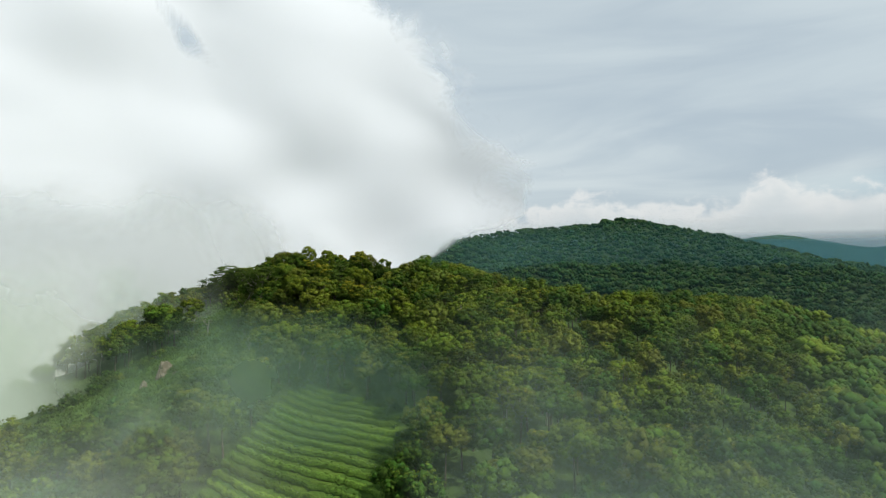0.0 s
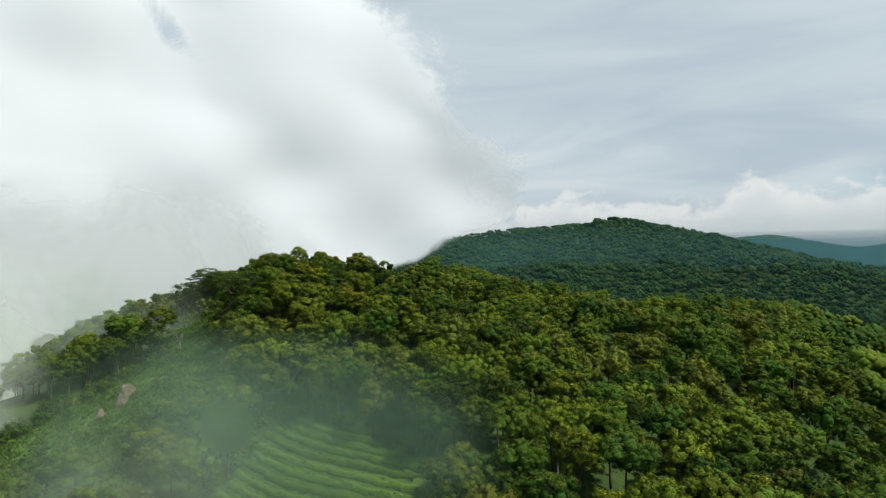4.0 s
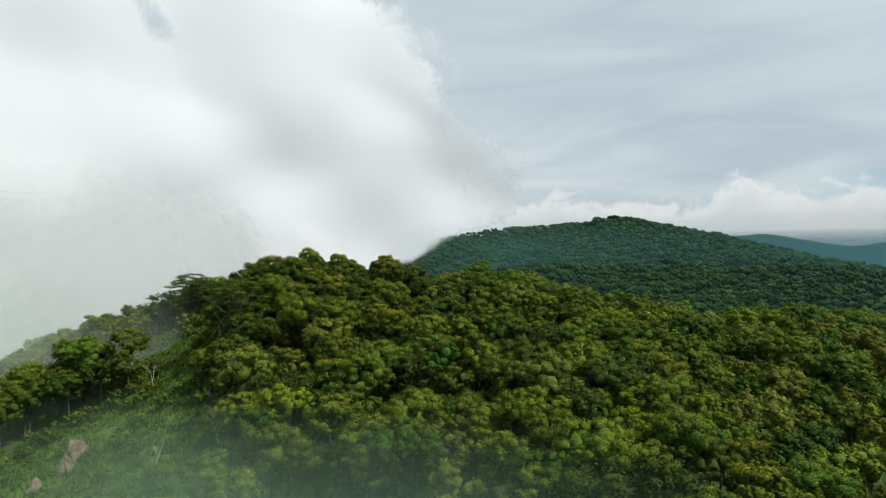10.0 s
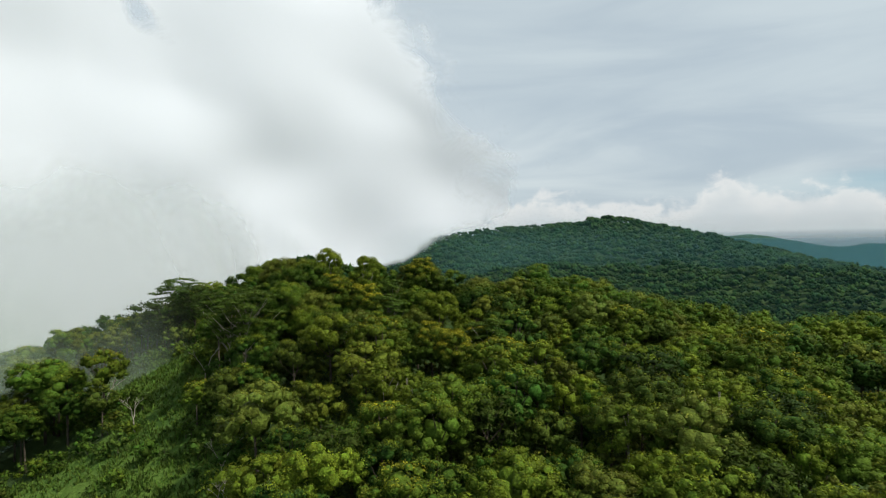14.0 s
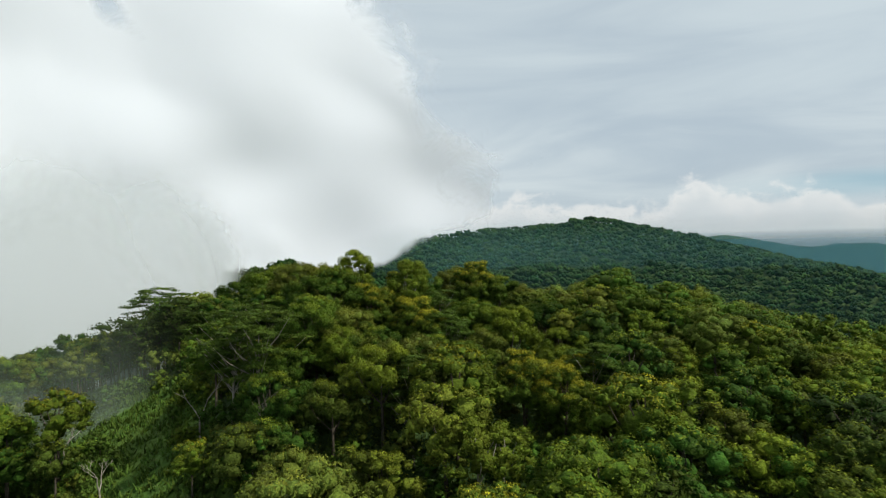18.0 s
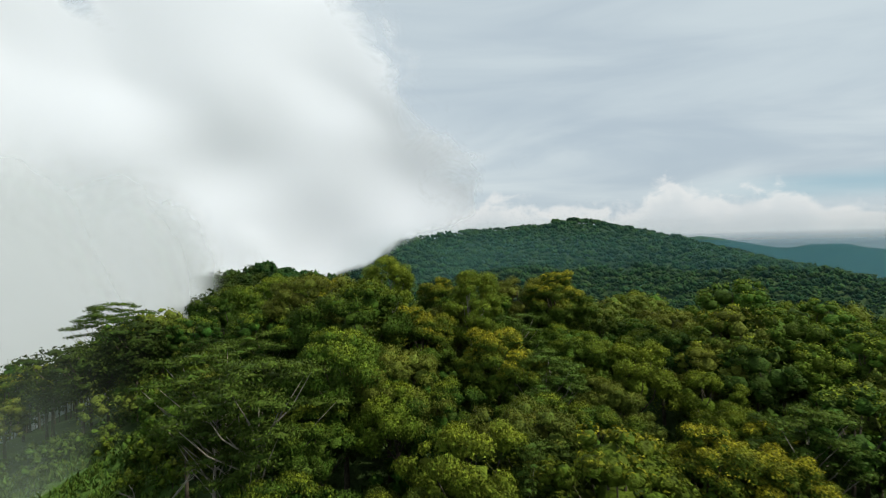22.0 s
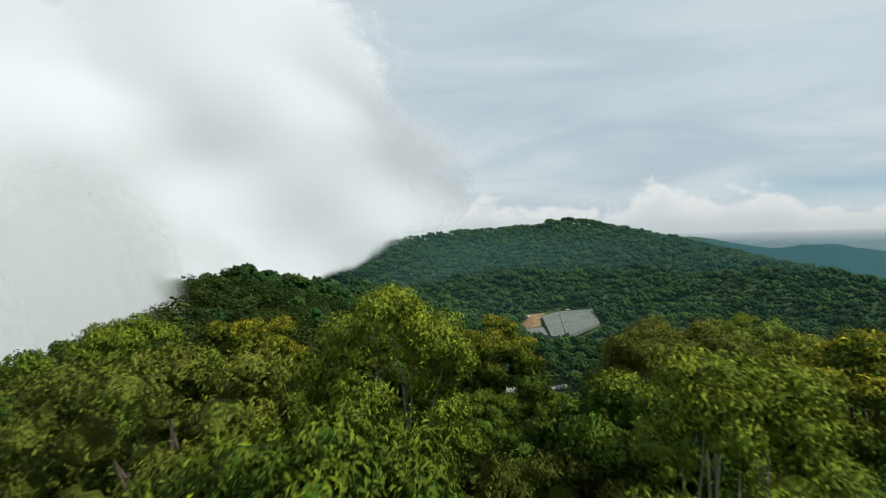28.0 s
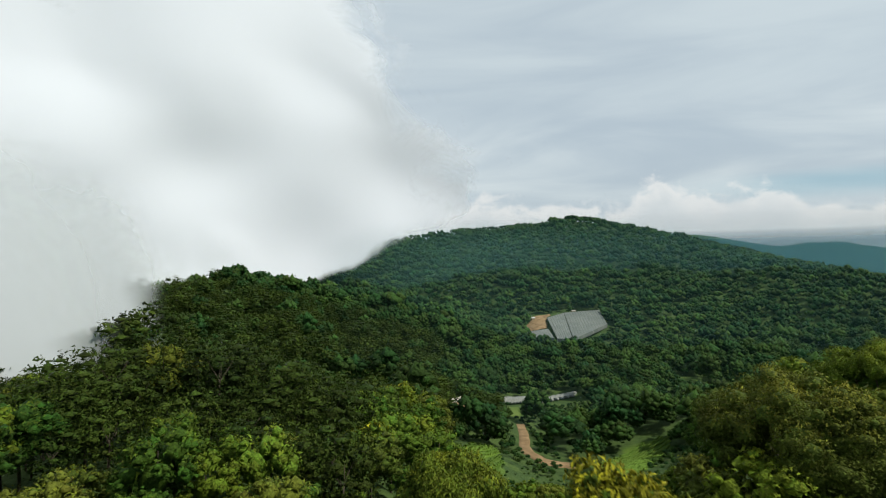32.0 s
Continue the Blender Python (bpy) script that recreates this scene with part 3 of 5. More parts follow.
def tube(points, radii, sides=6):
    """A tapered, bent limb."""
    pts, rows = np.array(points, float), []
    for i, (p, r) in enumerate(zip(pts, radii)):
        t = pts[min(i + 1, len(pts) - 1)] - pts[max(i - 1, 0)]
        t /= np.linalg.norm(t) + 1e-9
        a = np.cross(t, (0.31, 0.95, 0.11))
        a /= np.linalg.norm(a)
        b = np.cross(t, a)
        g = np.arange(sides) * 2 * math.pi / sides
        rows.append(p + r * (np.cos(g)[:, None] * a + np.sin(g)[:, None] * b))
    v = np.concatenate(rows)
    f = []
    for i in range(len(pts) - 1):
        for j in range(sides):
            a, b = i * sides + j, i * sides + (j + 1) % sides
            f.append((a, b, b + sides, a + sides))
    tri = [(a, b, c) for a, b, c, d in f] + [(a, c, d) for a, b, c, d in f]
    return v, np.array(tri)


def join(parts):
    V, F, base = [], [], 0
    for v, f in parts:
        V.append(v), F.append(f + base)
        base += len(v)
    return np.concatenate(V), np.concatenate(F)


def trunk_arrays(rng, height, thick, lobes, limbs, sides=6):
    lean = rng.uniform(-0.05, 0.05, 2)
    stem = [(0, 0, -1.5), (lean[0] * height * 0.4, lean[1] * height * 0.4, height * 0.4), (lean[0] * height, lean[1] * height, height * 0.86)]
    parts = [tube(stem, [thick * 1.25, thick * 0.8, thick * 0.25], sides)]
    for c in lobes[:limbs]:
        z0 = max(height * 0.3, c[2] - height * 0.28)
        s = np.array([lean[0] * z0, lean[1] * z0, z0])
        e = c[:3] + np.array([0, 0, c[5] * 0.4])
        m = s * 0.45 + e * 0.55 + np.array([*rng.uniform(-0.4, 0.4, 2), -0.3])
        parts.append(tube([s, m, e], [thick * 0.45, thick * 0.28, thick * 0.08], 5))
    return join(parts)


class Kind:
    """One form of tree: its trunk and crown as meshes, and as arrays to join. clumps: how many to each mass of the crown."""

    def __init__(self, name, seed, maker, radius, tall, height, count, per_lobe, size, core, leaf, bark, gold=0.25, limbs=6, diamond=True, thick=0.22, spread=0.16, hang=False, fill=0.8, lump=0.18, clumps=0, clump=0.46, reach=(0.78, 1.05), level=0.0):
        rng = np.random.default_rng(seed)
        self.name, self.height, self.radius = name, height, radius
        lobes = maker(rng, radius, tall, height, count)
        if clumps:
            inner = crown_arrays(rng, lobes, 150 if hang else 30, size * (1.0 if hang else 1.3), 2, hang, gold, spread, hang, fill * 0.85, lump)
            outer = crown_arrays(rng, heaped(lobes, rng, clumps, clump, reach), per_lobe, size, core, diamond, gold, spread, hang, fill, lump, level)
            self.cv = np.concatenate([inner[0], outer[0]])
            self.cf = np.concatenate([inner[1], outer[1] + len(inner[0])])
            self.cs = np.concatenate([inner[2], outer[2]])
            self.cn = np.concatenate([inner[3], outer[3]])
        else:
            self.cv, self.cf, self.cs, self.cn = crown_arrays(rng, lobes, per_lobe, size, core, diamond, gold, spread, hang, fill, lump, level)
        self.tv, self.tf = trunk_arrays(rng, height, thick, lobes, limbs, 6 if limbs else 4)
        self.leaf, self.bark = leaf, bark
        self.crown_mesh = self.trunk_mesh = None

    def plant(self, place, turn, size, label, category="tree", group=""):
        if self.crown_mesh is None:
            self.crown_mesh = mesh_from("crown", self.cv, self.cf, mats=[self.leaf], smooth=True, floats={"sunlit_shoot": self.cs}, normals=self.cn)
            self.trunk_mesh = mesh_from("trunk", self.tv, self.tf, mats=[self.bark], smooth=True)
        ob = holder(self.name, place, turn, size)
        tagged(ob, label, category, group)
        child("trunk", self.trunk_mesh, ob)
        child("crown", self.crown_mesh, ob)
        return ob


def joined_wood(name, kinds, x, y, z, pick, turn, size, label, trunks=True):
    """Many trees in one mesh: uncountable woods."""
    V, F, T, S, M, N, base = [], [], [], [], [], [], 0
    mats = []
    rng = np.random.default_rng(len(x))
    tint = np.clip(0.5 + 0.34 * lattice(x / 45, y / 45, 51) + rng.normal(0, 0.26, len(x)), 0, 0.99)
    for k, kind in enumerate(kinds):
        sel = np.nonzero(pick == k)[0]
        if not len(sel):
            continue
        blocks = [(kind.cv, kind.cf, kind.cs, kind.leaf, kind.cn)]
        if trunks:
            side = kind.tv * (1, 1, 0) + (0.001, 0, 0)
            blocks.append((kind.tv, kind.tf, np.zeros(len(kind.tv)), kind.bark, side / np.linalg.norm(side, axis=1, keepdims=True)))
        for bv, bf, bs, mt, bn in blocks:
            if mt not in mats:
                mats.append(mt)
            c, s = np.cos(turn[sel])[:, None], np.sin(turn[sel])[:, None]
            g = size[sel][:, None]
            v = np.stack([(bv[:, 0] * c - bv[:, 1] * s) * g + x[sel][:, None], (bv[:, 0] * s + bv[:, 1] * c) * g + y[sel][:, None], bv[:, 2] * g + z[sel][:, None]], -1)
            f = bf[None] + (np.arange(len(sel)) * len(bv))[:, None, None] + base
            V.append(v.reshape(-1, 3)), F.append(f.reshape(-1, 3))
            N.append(np.stack([bn[:, 0] * c - bn[:, 1] * s, bn[:, 0] * s + bn[:, 1] * c, np.broadcast_to(bn[:, 2], (len(sel), len(bn)))], -1).reshape(-1, 3))
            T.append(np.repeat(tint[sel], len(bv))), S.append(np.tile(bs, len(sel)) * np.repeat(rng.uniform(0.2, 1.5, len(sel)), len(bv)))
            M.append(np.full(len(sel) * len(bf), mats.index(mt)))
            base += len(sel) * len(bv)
    me = mesh_from(name, np.concatenate(V), np.concatenate(F), mats=mats, smooth=True, floats={"tint": np.concatenate(T), "sunlit_shoot": np.clip(np.concatenate(S), 0, 1)}, slots=np.concatenate(M), normals=np.concatenate(N))
    return tagged(new(name, me), label, "forest", kind="stuff")


def scatter(x0, x1, y0, y1, gap, seed, keep, stray=0.46):
    """Uneven but spread-out places in a stretch of the plan."""
    rng = np.random.default_rng(seed)
    a, b = np.meshgrid(np.arange(x0, x1, gap), np.arange(y0, y1, gap * 0.87))
    a = a + (np.arange(a.shape[0]) % 2)[:, None] * gap * 0.5
    a = (a + rng.uniform(-stray, stray, a.shape) * gap).ravel()
    b = (b + rng.uniform(-stray, stray, b.shape) * gap).ravel()
    ok = keep(a, b) & ~clear_of_trees(a, b)
    return a[ok], b[ok]


def in_sight(x, y, eye=(0.0, -30.0), half=44.0, turn=4.0):
    """The fan of land that the flight looks out over."""
    return np.abs(np.degrees(np.arctan2(x - eye[0], y - eye[1])) - turn) < half


HERO_FORM = dict(limbs=8, diamond=True, hang=True, spread=0.07, fill=0.56, lump=0.07, clumps=6, clump=0.50, reach=(0.66, 1.16))
HERO = [Kind("broadleaf_tree", 11 + i, broad_lobes, 4.3, 7.8, 13.0 + 0.6 * i, 11, 350, 0.25, 2, LEAF, BARK, 0.55, **HERO_FORM) for i in range(3)]
HERO_GOLD = [Kind("flowering_tree", 31 + i, broad_lobes, 3.5, 8.6, 13.5, 19, 300, 0.23, 2, LEAF_GOLD, BARK, 1.6, **HERO_FORM) for i in range(2)]
HERO_PALE = [Kind("broadleaf_tree", 41 + i, broad_lobes, 2.7, 9.0, 15.0, 19, 330, 0.19, 2, LEAF_PALE, BARK_PALE, 0.7, **dict(HERO_FORM, limbs=8, thick=0.14, fill=0.5, clumps=5, clump=0.62)) for i in range(2)]
HERO_OLIVE = [Kind("broadleaf_tree", 51 + i, broad_lobes, 4.6, 8.0, 13.0, 12, 380, 0.21, 2, LEAF_OLIVE, BARK, 0.6, **HERO_FORM) for i in range(2)]
GIANT = Kind("broadleaf_tree", 58, broad_lobes, 8.0, 12.0, 17.0, 26, 200, 0.33, 2, LEAF_OLIVE, BARK, 1.1, **dict(HERO_FORM, limbs=14, thick=0.45, clumps=8, clump=0.42))
HERO_PINE = [Kind("pine_tree", 61 + i, tier_lobes, 5.0, 6.4, 14.0, 22, 170, 0.24, 1, FEATHER, BARK_PALE, 0.5, 22, True, hang=True, thick=0.15, fill=0.6, lump=0.14, level=0.8) for i in range(2)]
NEAR = [Kind("broadleaf_tree", 211 + i, broad_lobes, 4.2 + 0.4 * (i % 3), 8.0 + 0.6 * (i % 2), 13.0 + 0.6 * (i % 3), 10 + i % 3, 62, 0.27, 2, LEAF, BARK, 0.65, 4, False, spread=0.08, fill=0.70, lump=0.08, clumps=5) for i in range(4)]
NEAR_GOLD = [Kind("flowering_tree", 231 + i, broad_lobes, 4.0, 8.2, 13.5, 10, 62, 0.27, 2, LEAF_GOLD, BARK, 0.9, 4, False, spread=0.08, fill=0.70, lump=0.08, clumps=5) for i in range(2)]
NEAR_PALE = [Kind("broadleaf_tree", 241 + i, broad_lobes, 4.2, 8.6, 15.0, 10, 62, 0.27, 2, LEAF_PALE, BARK_PALE, 0.5, 5, False, spread=0.14, fill=0.6, lump=0.08, clumps=5) for i in range(2)]
NEAR_OLIVE = [Kind("broadleaf_tree", 251 + i, broad_lobes, 4.5, 7.8, 13.0, 11, 56, 0.27, 2, LEAF_OLIVE, BARK, 0.5, 4, False, spread=0.08, fill=0.70, lump=0.08, clumps=5) for i in range(2)]
NEAR_PINE = [Kind("pine_tree", 261 + i, pine_lobes, 4.4, 7.0, 14.0, 18, 80, 0.5, 1, NEEDLE, BARK, 0.3, 12, False, spread=0.22, fill=0.6) for i in range(2)]
MID_LOW = [Kind("broadleaf_tree", 71 + i, broad_lobes, 4.3 + 0.5 * (i % 3), 8.6, 13.0 + 0.5 * (i % 3), 20, 6, 0.7, 1, LEAF, BARK, 0.45, 0, False, spread=0.12, fill=0.95, lump=0.2) for i in range(5)]
MID_FORM = dict(limbs=0, diamond=False, spread=0.12, fill=0.76, lump=0.09, clumps=5, clump=0.52, reach=(0.62, 1.0))
MID = [Kind("broadleaf_tree", 171 + i, broad_lobes, 4.2 + 0.5 * (i % 3), 8.6, 13.0 + 0.5 * (i % 3), 9 + i % 3, 14, 0.46, 1, LEAF, BARK, 0.45, **MID_FORM) for i in range(5)]
MID_GOLD = [Kind("flowering_tree", 81, broad_lobes, 4.0, 8.4, 13.2, 10, 14, 0.46, 1, LEAF_GOLD, BARK, 0.9, **MID_FORM)]
MID_OLIVE = [Kind("broadleaf_tree", 91, broad_lobes, 4.5, 8.2, 12.6, 10, 14, 0.44, 1, LEAF_OLIVE, BARK, 0.4, **MID_FORM)]
MID_PINE = [Kind("pine_tree", 95 + i, pine_lobes, 5.4, 6.2, 14.0, 20, 56, 0.52, 1, NEEDLE, BARK, 0.25, 4, False, spread=0.3, fill=0.5, lump=0.12, thick=0.16) for i in range(3)]
UNDER = [Kind("young_tree", 131 + i, broad_lobes, 3.2, 5.0, 6.0, 12, 40, 0.30, 1, LEAF if i else LEAF_OLIVE, BARK, 0.5, 0, False, spread=0.18, fill=0.55, lump=0.08) for i in range(3)]
SMALL = [Kind("shrub", 98 + i, broad_lobes, 2.3, 4.0, 4.4, 9, 18, 0.42, 1, SHRUB if i else LEAF, BARK, 0.3, 0, False, thick=0.1, fill=0.7, lump=0.2, spread=0.2) for i in range(2)]
FARTHER = [Kind("tree", 101 + i, broad_lobes, 4.3 + 0.6 * i, 8.6, 12.5, 15, 8, 1.0, 1, LEAF_FAR, BARK, 0.45, 0, False, spread=0.12, fill=0.92, lump=0.25) for i in range(4)]
FARTHER_PINE = [Kind("tree", 111 + i, pine_lobes, 5.0, 6.8, 14.0, 15, 15, 0.95, 1, NEEDLE, BARK, 0.35, 0, False, spread=0.28, fill=0.55, lump=0.22) for i in range(3)]
FAREST = [Kind("tree", 121 + i, broad_lobes, 5.2 + 0.8 * i, 8.5, 12.0, 6, 0, 1.6, 1, LEAF_FAR, BARK, 0.35, 0, False, fill=1.1, lump=0.25) for i in range(4)]

rng = np.random.default_rng(7)

# trees by name, where they stand out: plan place, height of the top
SINGLE = [
    (HERO_PALE[0], -52.6, 232.2, 0.8, "tall pale-leaved tree with bare forking limbs on the crest"),
    (HERO_GOLD[0], -43.8, 251.2, -2.6, "tree with golden young leaves on its crown tops"),
    (HERO_GOLD[1], -61.0, 253.0, -2.2, "tree with golden young leaves above dark foliage"),
    (NEAR_GOLD[1], -22.2, 190.5, -12.0, "yellow-topped tree standing out of dark forest"),
    (NEAR_GOLD[0], -40.1, 197.2, -9.6, "bright yellow-green round-crowned forest tree"),
    (NEAR_GOLD[0], 24.6, 172.8, -24.2, "yellow-tinged tree on the forested slope"),
    (NEAR_GOLD[1], 47.4, 129.7, -39.3, "yellow-flowering tree low on the forested slope"),
    (HERO[1], 10.0, 297.0, -9.4, "dark full-crowned tree beyond the crest"),
    (HERO[0], -25.3, 247.1, -4.3, "tall round-crowned tree on the crest"),
    (GIANT, -12.0, 283.0, -8.8, "very large green round-crowned tree"),
    (HERO_PALE[1], -45.0, 268.0, -7.6, "bright yellow-green tree below the crest"),
    (HERO_OLIVE[1], -46.7, 228.0, -4.5, "brownish-olive tree with small dull leaves"),
    (HERO_OLIVE[0], -60.8, 231.5, -0.9, "brownish-olive broad tree on the crest"),
    (HERO_OLIVE[1], -33.0, 246.0, -2.4, "dark olive round-crowned tree on the crest"),
    (HERO_PALE[1], -43.8, 224.0, -0.6, "broad tree with sunlit yellow-green crown tops"),
    (HERO_GOLD[0], -32.5, 231.5, -1.2, "tree with yellow-green young leaves on the crest"),
    (HERO[2], -57.8, 240.5, -3.6, "dense dark green round-crowned tree on the crest"),
    (HERO[0], -68.0, 248.0, -1.4, "large bright green tree on the crest"),
    (HERO[1], -80.0, 275.0, -4.5, "large bright green tree below the crest"),
    (HERO_PINE[0], -63.5, 207.0, -6.0, "feathery flat-tiered tree with pale spreading limbs"),
    (HERO_PINE[1], -68.5, 214.0, -6.0, "flat-topped feathery tree above dark foliage"),
    (HERO_PINE[1], -66.0, 222.5, -6.0, "flat-layered feathery tree with pale spreading limbs"),
    (HERO[1], -56.6, 222.8, -1.4, "bright yellow-green leafy tree among dark crowns"),
    (HERO_PINE[0], -103.8, 282.2, -7.2, "flat-topped pine standing above the canopy"),
    (HERO_PINE[1], -96.3, 273.5, -8.0, "dark flat-tiered pine on the shoulder of the hill"),
    (NEAR_PALE[1], -149.5, 277.5, -27.0, "thin-crowned tree on the misty shoulder"),
]
taken = []
for kind, px, py, top, label in SINGLE:
    gz = float(land(px, py))
    kind.plant((px, py, gz), rng.uniform(0, 6.28), max(0.55, (top - gz) / kind.height), label, group="trees on the hill")
    taken.append((px, py))
taken = np.array(taken)


def free_of_singles(x, y):
    return np.min(np.hypot(x[:, None] - taken[:, 0], y[:, None] - taken[:, 1]), axis=1) > 4.2


# the trees of the crest, one by one
lane = along([(-56, 100), (-56, 190), (-49, 240), (-44, 290)], 4.0)


def lane_gap(x, y):
    return np.min(np.hypot(x[:, None] - lane[:, 0], y[:, None] - lane[:, 1]), axis=1)


def on_crest(x, y):
    near = (np.abs(x + 32) < 58) & (y > 176) & (y < 296) | (np.abs(x + 22) < 52) & (y > 112) & (y <= 176) | (x > -132) & (x <= -90) & (y > 198) & (y < 262)
    return near & (np.hypot(x + 12, y - 283) > 9.5) & free_of_singles(x, y)


def open_view(x, y, z):
    """The gully below the crest, whose trees stay low: the greatest height of a top there."""
    ahead, aside = (x + 49) * 0.158 + (y - 240) * 0.988, (x + 49) * 0.988 - (y - 240) * 0.158
    s = aside / np.maximum(ahead, 1.0)
    fall = np.interp(s, [-0.04, 0.0, 0.06, 0.2, 0.4, 0.46, 0.50], [0.0, 0.36, 0.385, 0.41, 0.39, 0.33, 0.0])
    limit = 2.7 - fall * ahead - z
    limit = np.where((ahead > 6) & (ahead < 235) & (fall > 0.2), limit, 99.0)
    ahead, aside = (x + 54) * 0.158 + (y - 209) * 0.988, (x + 54) * 0.988 - (y - 209) * 0.158
    s = aside / np.maximum(ahead, 1.0)
    return np.where((s > 0.12) & (s < 0.29) & (ahead > 12) & (ahead < 90), np.minimum(limit, 2.6 - 0.152 * ahead - z), limit)


def full_size(x, y, z, kind_height, rng):
    """Height of each tree: even canopy with some giants, lower under the flight line."""
    top = rng.uniform(9.8, 14.6, len(x)) + 1.2 * lattice(x / 25, y / 25, 8)
    close = lane_gap(x, y) < 9
    top = np.where(close, np.minimum(top, -1.6 - z), top)
    below = (y > 234) & (y < 300) & (np.abs(x + 40) < 42)
    top = np.where(below, np.minimum(top, 8.0 + 1.6 * lattice(x / 9, y / 9, 14)), top)
    top = np.minimum(top, open_view(x, y, z))
    return np.maximum(top, 2.0) / kind_height


cx, cy = scatter(-134, 40, 108, 300, 6.9, 21, on_crest)
cz = land(cx, cy)
NEAR_ALL = NEAR + NEAR_OLIVE + NEAR_GOLD + NEAR_PINE + NEAR_PALE
HERO_ALL = HERO + HERO[:1] + HERO_OLIVE + HERO_GOLD + HERO_PINE + HERO_PALE
odds = np.array([0.18, 0.18, 0.17, 0.14, 0.07, 0.06, 0.05, 0.04, 0.03, 0.03, 0.03, 0.02])
LABELS = {"broadleaf_tree": "green broad-crowned tree in dense hill forest", "flowering_tree": "tree with golden young leaves in dense hill forest", "pine_tree": "flat-tiered pine in dense hill forest"}
which = rng.choice(len(NEAR_ALL), len(cx), p=odds / odds.sum())
which = np.where((cx < -72) & (cy > 250) & (rng.uniform(0, 1, len(cx)) < 0.3), 8 + rng.integers(0, 2, len(cx)), which)
hs = np.array([k.height for k in NEAR_ALL])[which]
size = full_size(cx, cy, cz, hs, rng)
for i in range(len(cx)):
    kind = NEAR_ALL[which[i]]
    if 196 < cy[i] < 286 and abs(cx[i] + 45) < 25:
        kind = HERO_ALL[which[i]]
    label = LABELS[kind.name]
    if kind in NEAR_OLIVE + HERO_OLIVE:
        label = "olive-brown round tree in dense hill forest"
    elif kind in NEAR_PALE + HERO_PALE:
        label = "pale thin-leaved tree with visible limbs in dense forest"
    kind.plant((cx[i], cy[i], cz[i]), rng.uniform(0, 6.28), size[i], label, group="trees on the hill")


# the rest of the near hill
def near_hill(x, y):
    keep = in_sight(x, y, (0, -40), 44, -1) & (y < 440) & ~((x > 60) & (y > 290 + (x - 60) * 0.6)) & ~on_crest(x, y) & free_of_singles(x, y)
    behind = (x > 30) & (land(x, y + 14) < land(x, y) - 4)
    return keep & (land(x, y) > -122) & (y > 82) & ~behind & ~((x < -116) & (y < 232))


def broad_wood(name, x, y, label, seed, kinds, weights, heights, trunks):
    rng = np.random.default_rng(seed)
    z = land(x, y)
    pick = rng.choice(len(kinds), len(x), p=np.array(weights) / np.sum(weights))
    hs = np.array([k.height for k in kinds])[pick]
    size = (rng.uniform(*heights, len(x)) * rng.choice([0.72, 0.9, 1.0, 1.15, 1.25], len(x)) + 1.6 * lattice(x / 25, y / 25, 8) + 1.2 * lattice(x / 60, y / 60, 18)) / hs
    size = np.where(y > 440, size * rng.lognormal(-0.02, np.where(y > 860, 0.14, 0.22), len(x)), size)
    size = np.where(low_growth(x, y), np.minimum(size * 0.30, 0.28), size)
    size = np.minimum(size, np.maximum(open_view(x, y, z), 1.5) / hs)
    return joined_wood(name, kinds, x, y, z, pick, rng.uniform(0, 6.28, len(x)), size, label, trunks)


hx, hy = scatter(-300, 330, 60, 440, 7.6, 22, near_hill)
pine_side = (hx < -50) & (hy > 322 + 14 * lattice(hx / 20, hy / 20, 77))
near_view = (hx > np.where(hy > 250, -200, -130)) & (hx < 105 + (hy - 150) * 0.4) & (hy > 100) & (hy < 440)
sel = ~pine_side & near_view
broad_wood("hill_forest", hx[sel], hy[sel], "dense green broadleaf forest with yellowish crowns covering the hill", 23, MID + MID_OLIVE + MID_GOLD, [0.19, 0.19, 0.19, 0.18, 0.15, 0.04, 0.06], (9.6, 14.8), True)
sel = ~pine_side & ~near_view
broad_wood("outer_hill_forest", hx[sel], hy[sel], "dense green broadleaf forest on the outer flanks of the hill", 43, MID_LOW, [1, 1, 1, 1, 1], (9.6, 14.8), True)
broad_wood("pine_forest", hx[pine_side], hy[pine_side], "dark pines mixed with broadleaf trees on the spur", 24, MID_PINE + MID[:2], [0.27, 0.27, 0.27, 0.1, 0.09], (11.0, 15.0), True)
ux, uy = scatter(-92, 30, 176, 310, 4.7, 61, lambda x, y: np.abs(x + 35) < 60)
broad_wood("understorey", ux, uy, "dark bushy young trees beneath the forest canopy", 62, UNDER, [1, 1, 1], (4.0, 6.0), False)


def edge_gap(x, y, poly):
    """Distance in plan to the rim of a clearing."""
    rim = along(poly + poly[:1], 2.0)
    return np.min(np.hypot(x[:, None] - rim[:, 0], y[:, None] - rim[:, 1]), axis=1)


rim_rng = np.random.default_rng(33)
ex, ey = rim_rng.uniform(-185, 10, 9000), rim_rng.uniform(95, 262, 9000)
grassy = inside(ex, ey, GRASS_SLOPE)
near_rim = ~inside(ex, ey, CROP_FIELD) & ((edge_gap(ex, ey, GRASS_SLOPE) < 5) | (edge_gap(ex, ey, CROP_FIELD) < 5)) & (rim_rng.uniform(0, 1, 9000) < 0.5)
sparse = grassy & (rim_rng.uniform(0, 1, 9000) < 0.05)
sel = near_rim | sparse
sz = rim_rng.uniform(0.25, 0.95, sel.sum())
joined_wood("undergrowth", SMALL, ex[sel], ey[sel], land(ex[sel], ey[sel]) - 0.3, rim_rng.integers(0, 2, sel.sum()), rim_rng.uniform(0, 6.28, sel.sum()), sz, "leafy green undergrowth along the forest edge and grass slope", True)


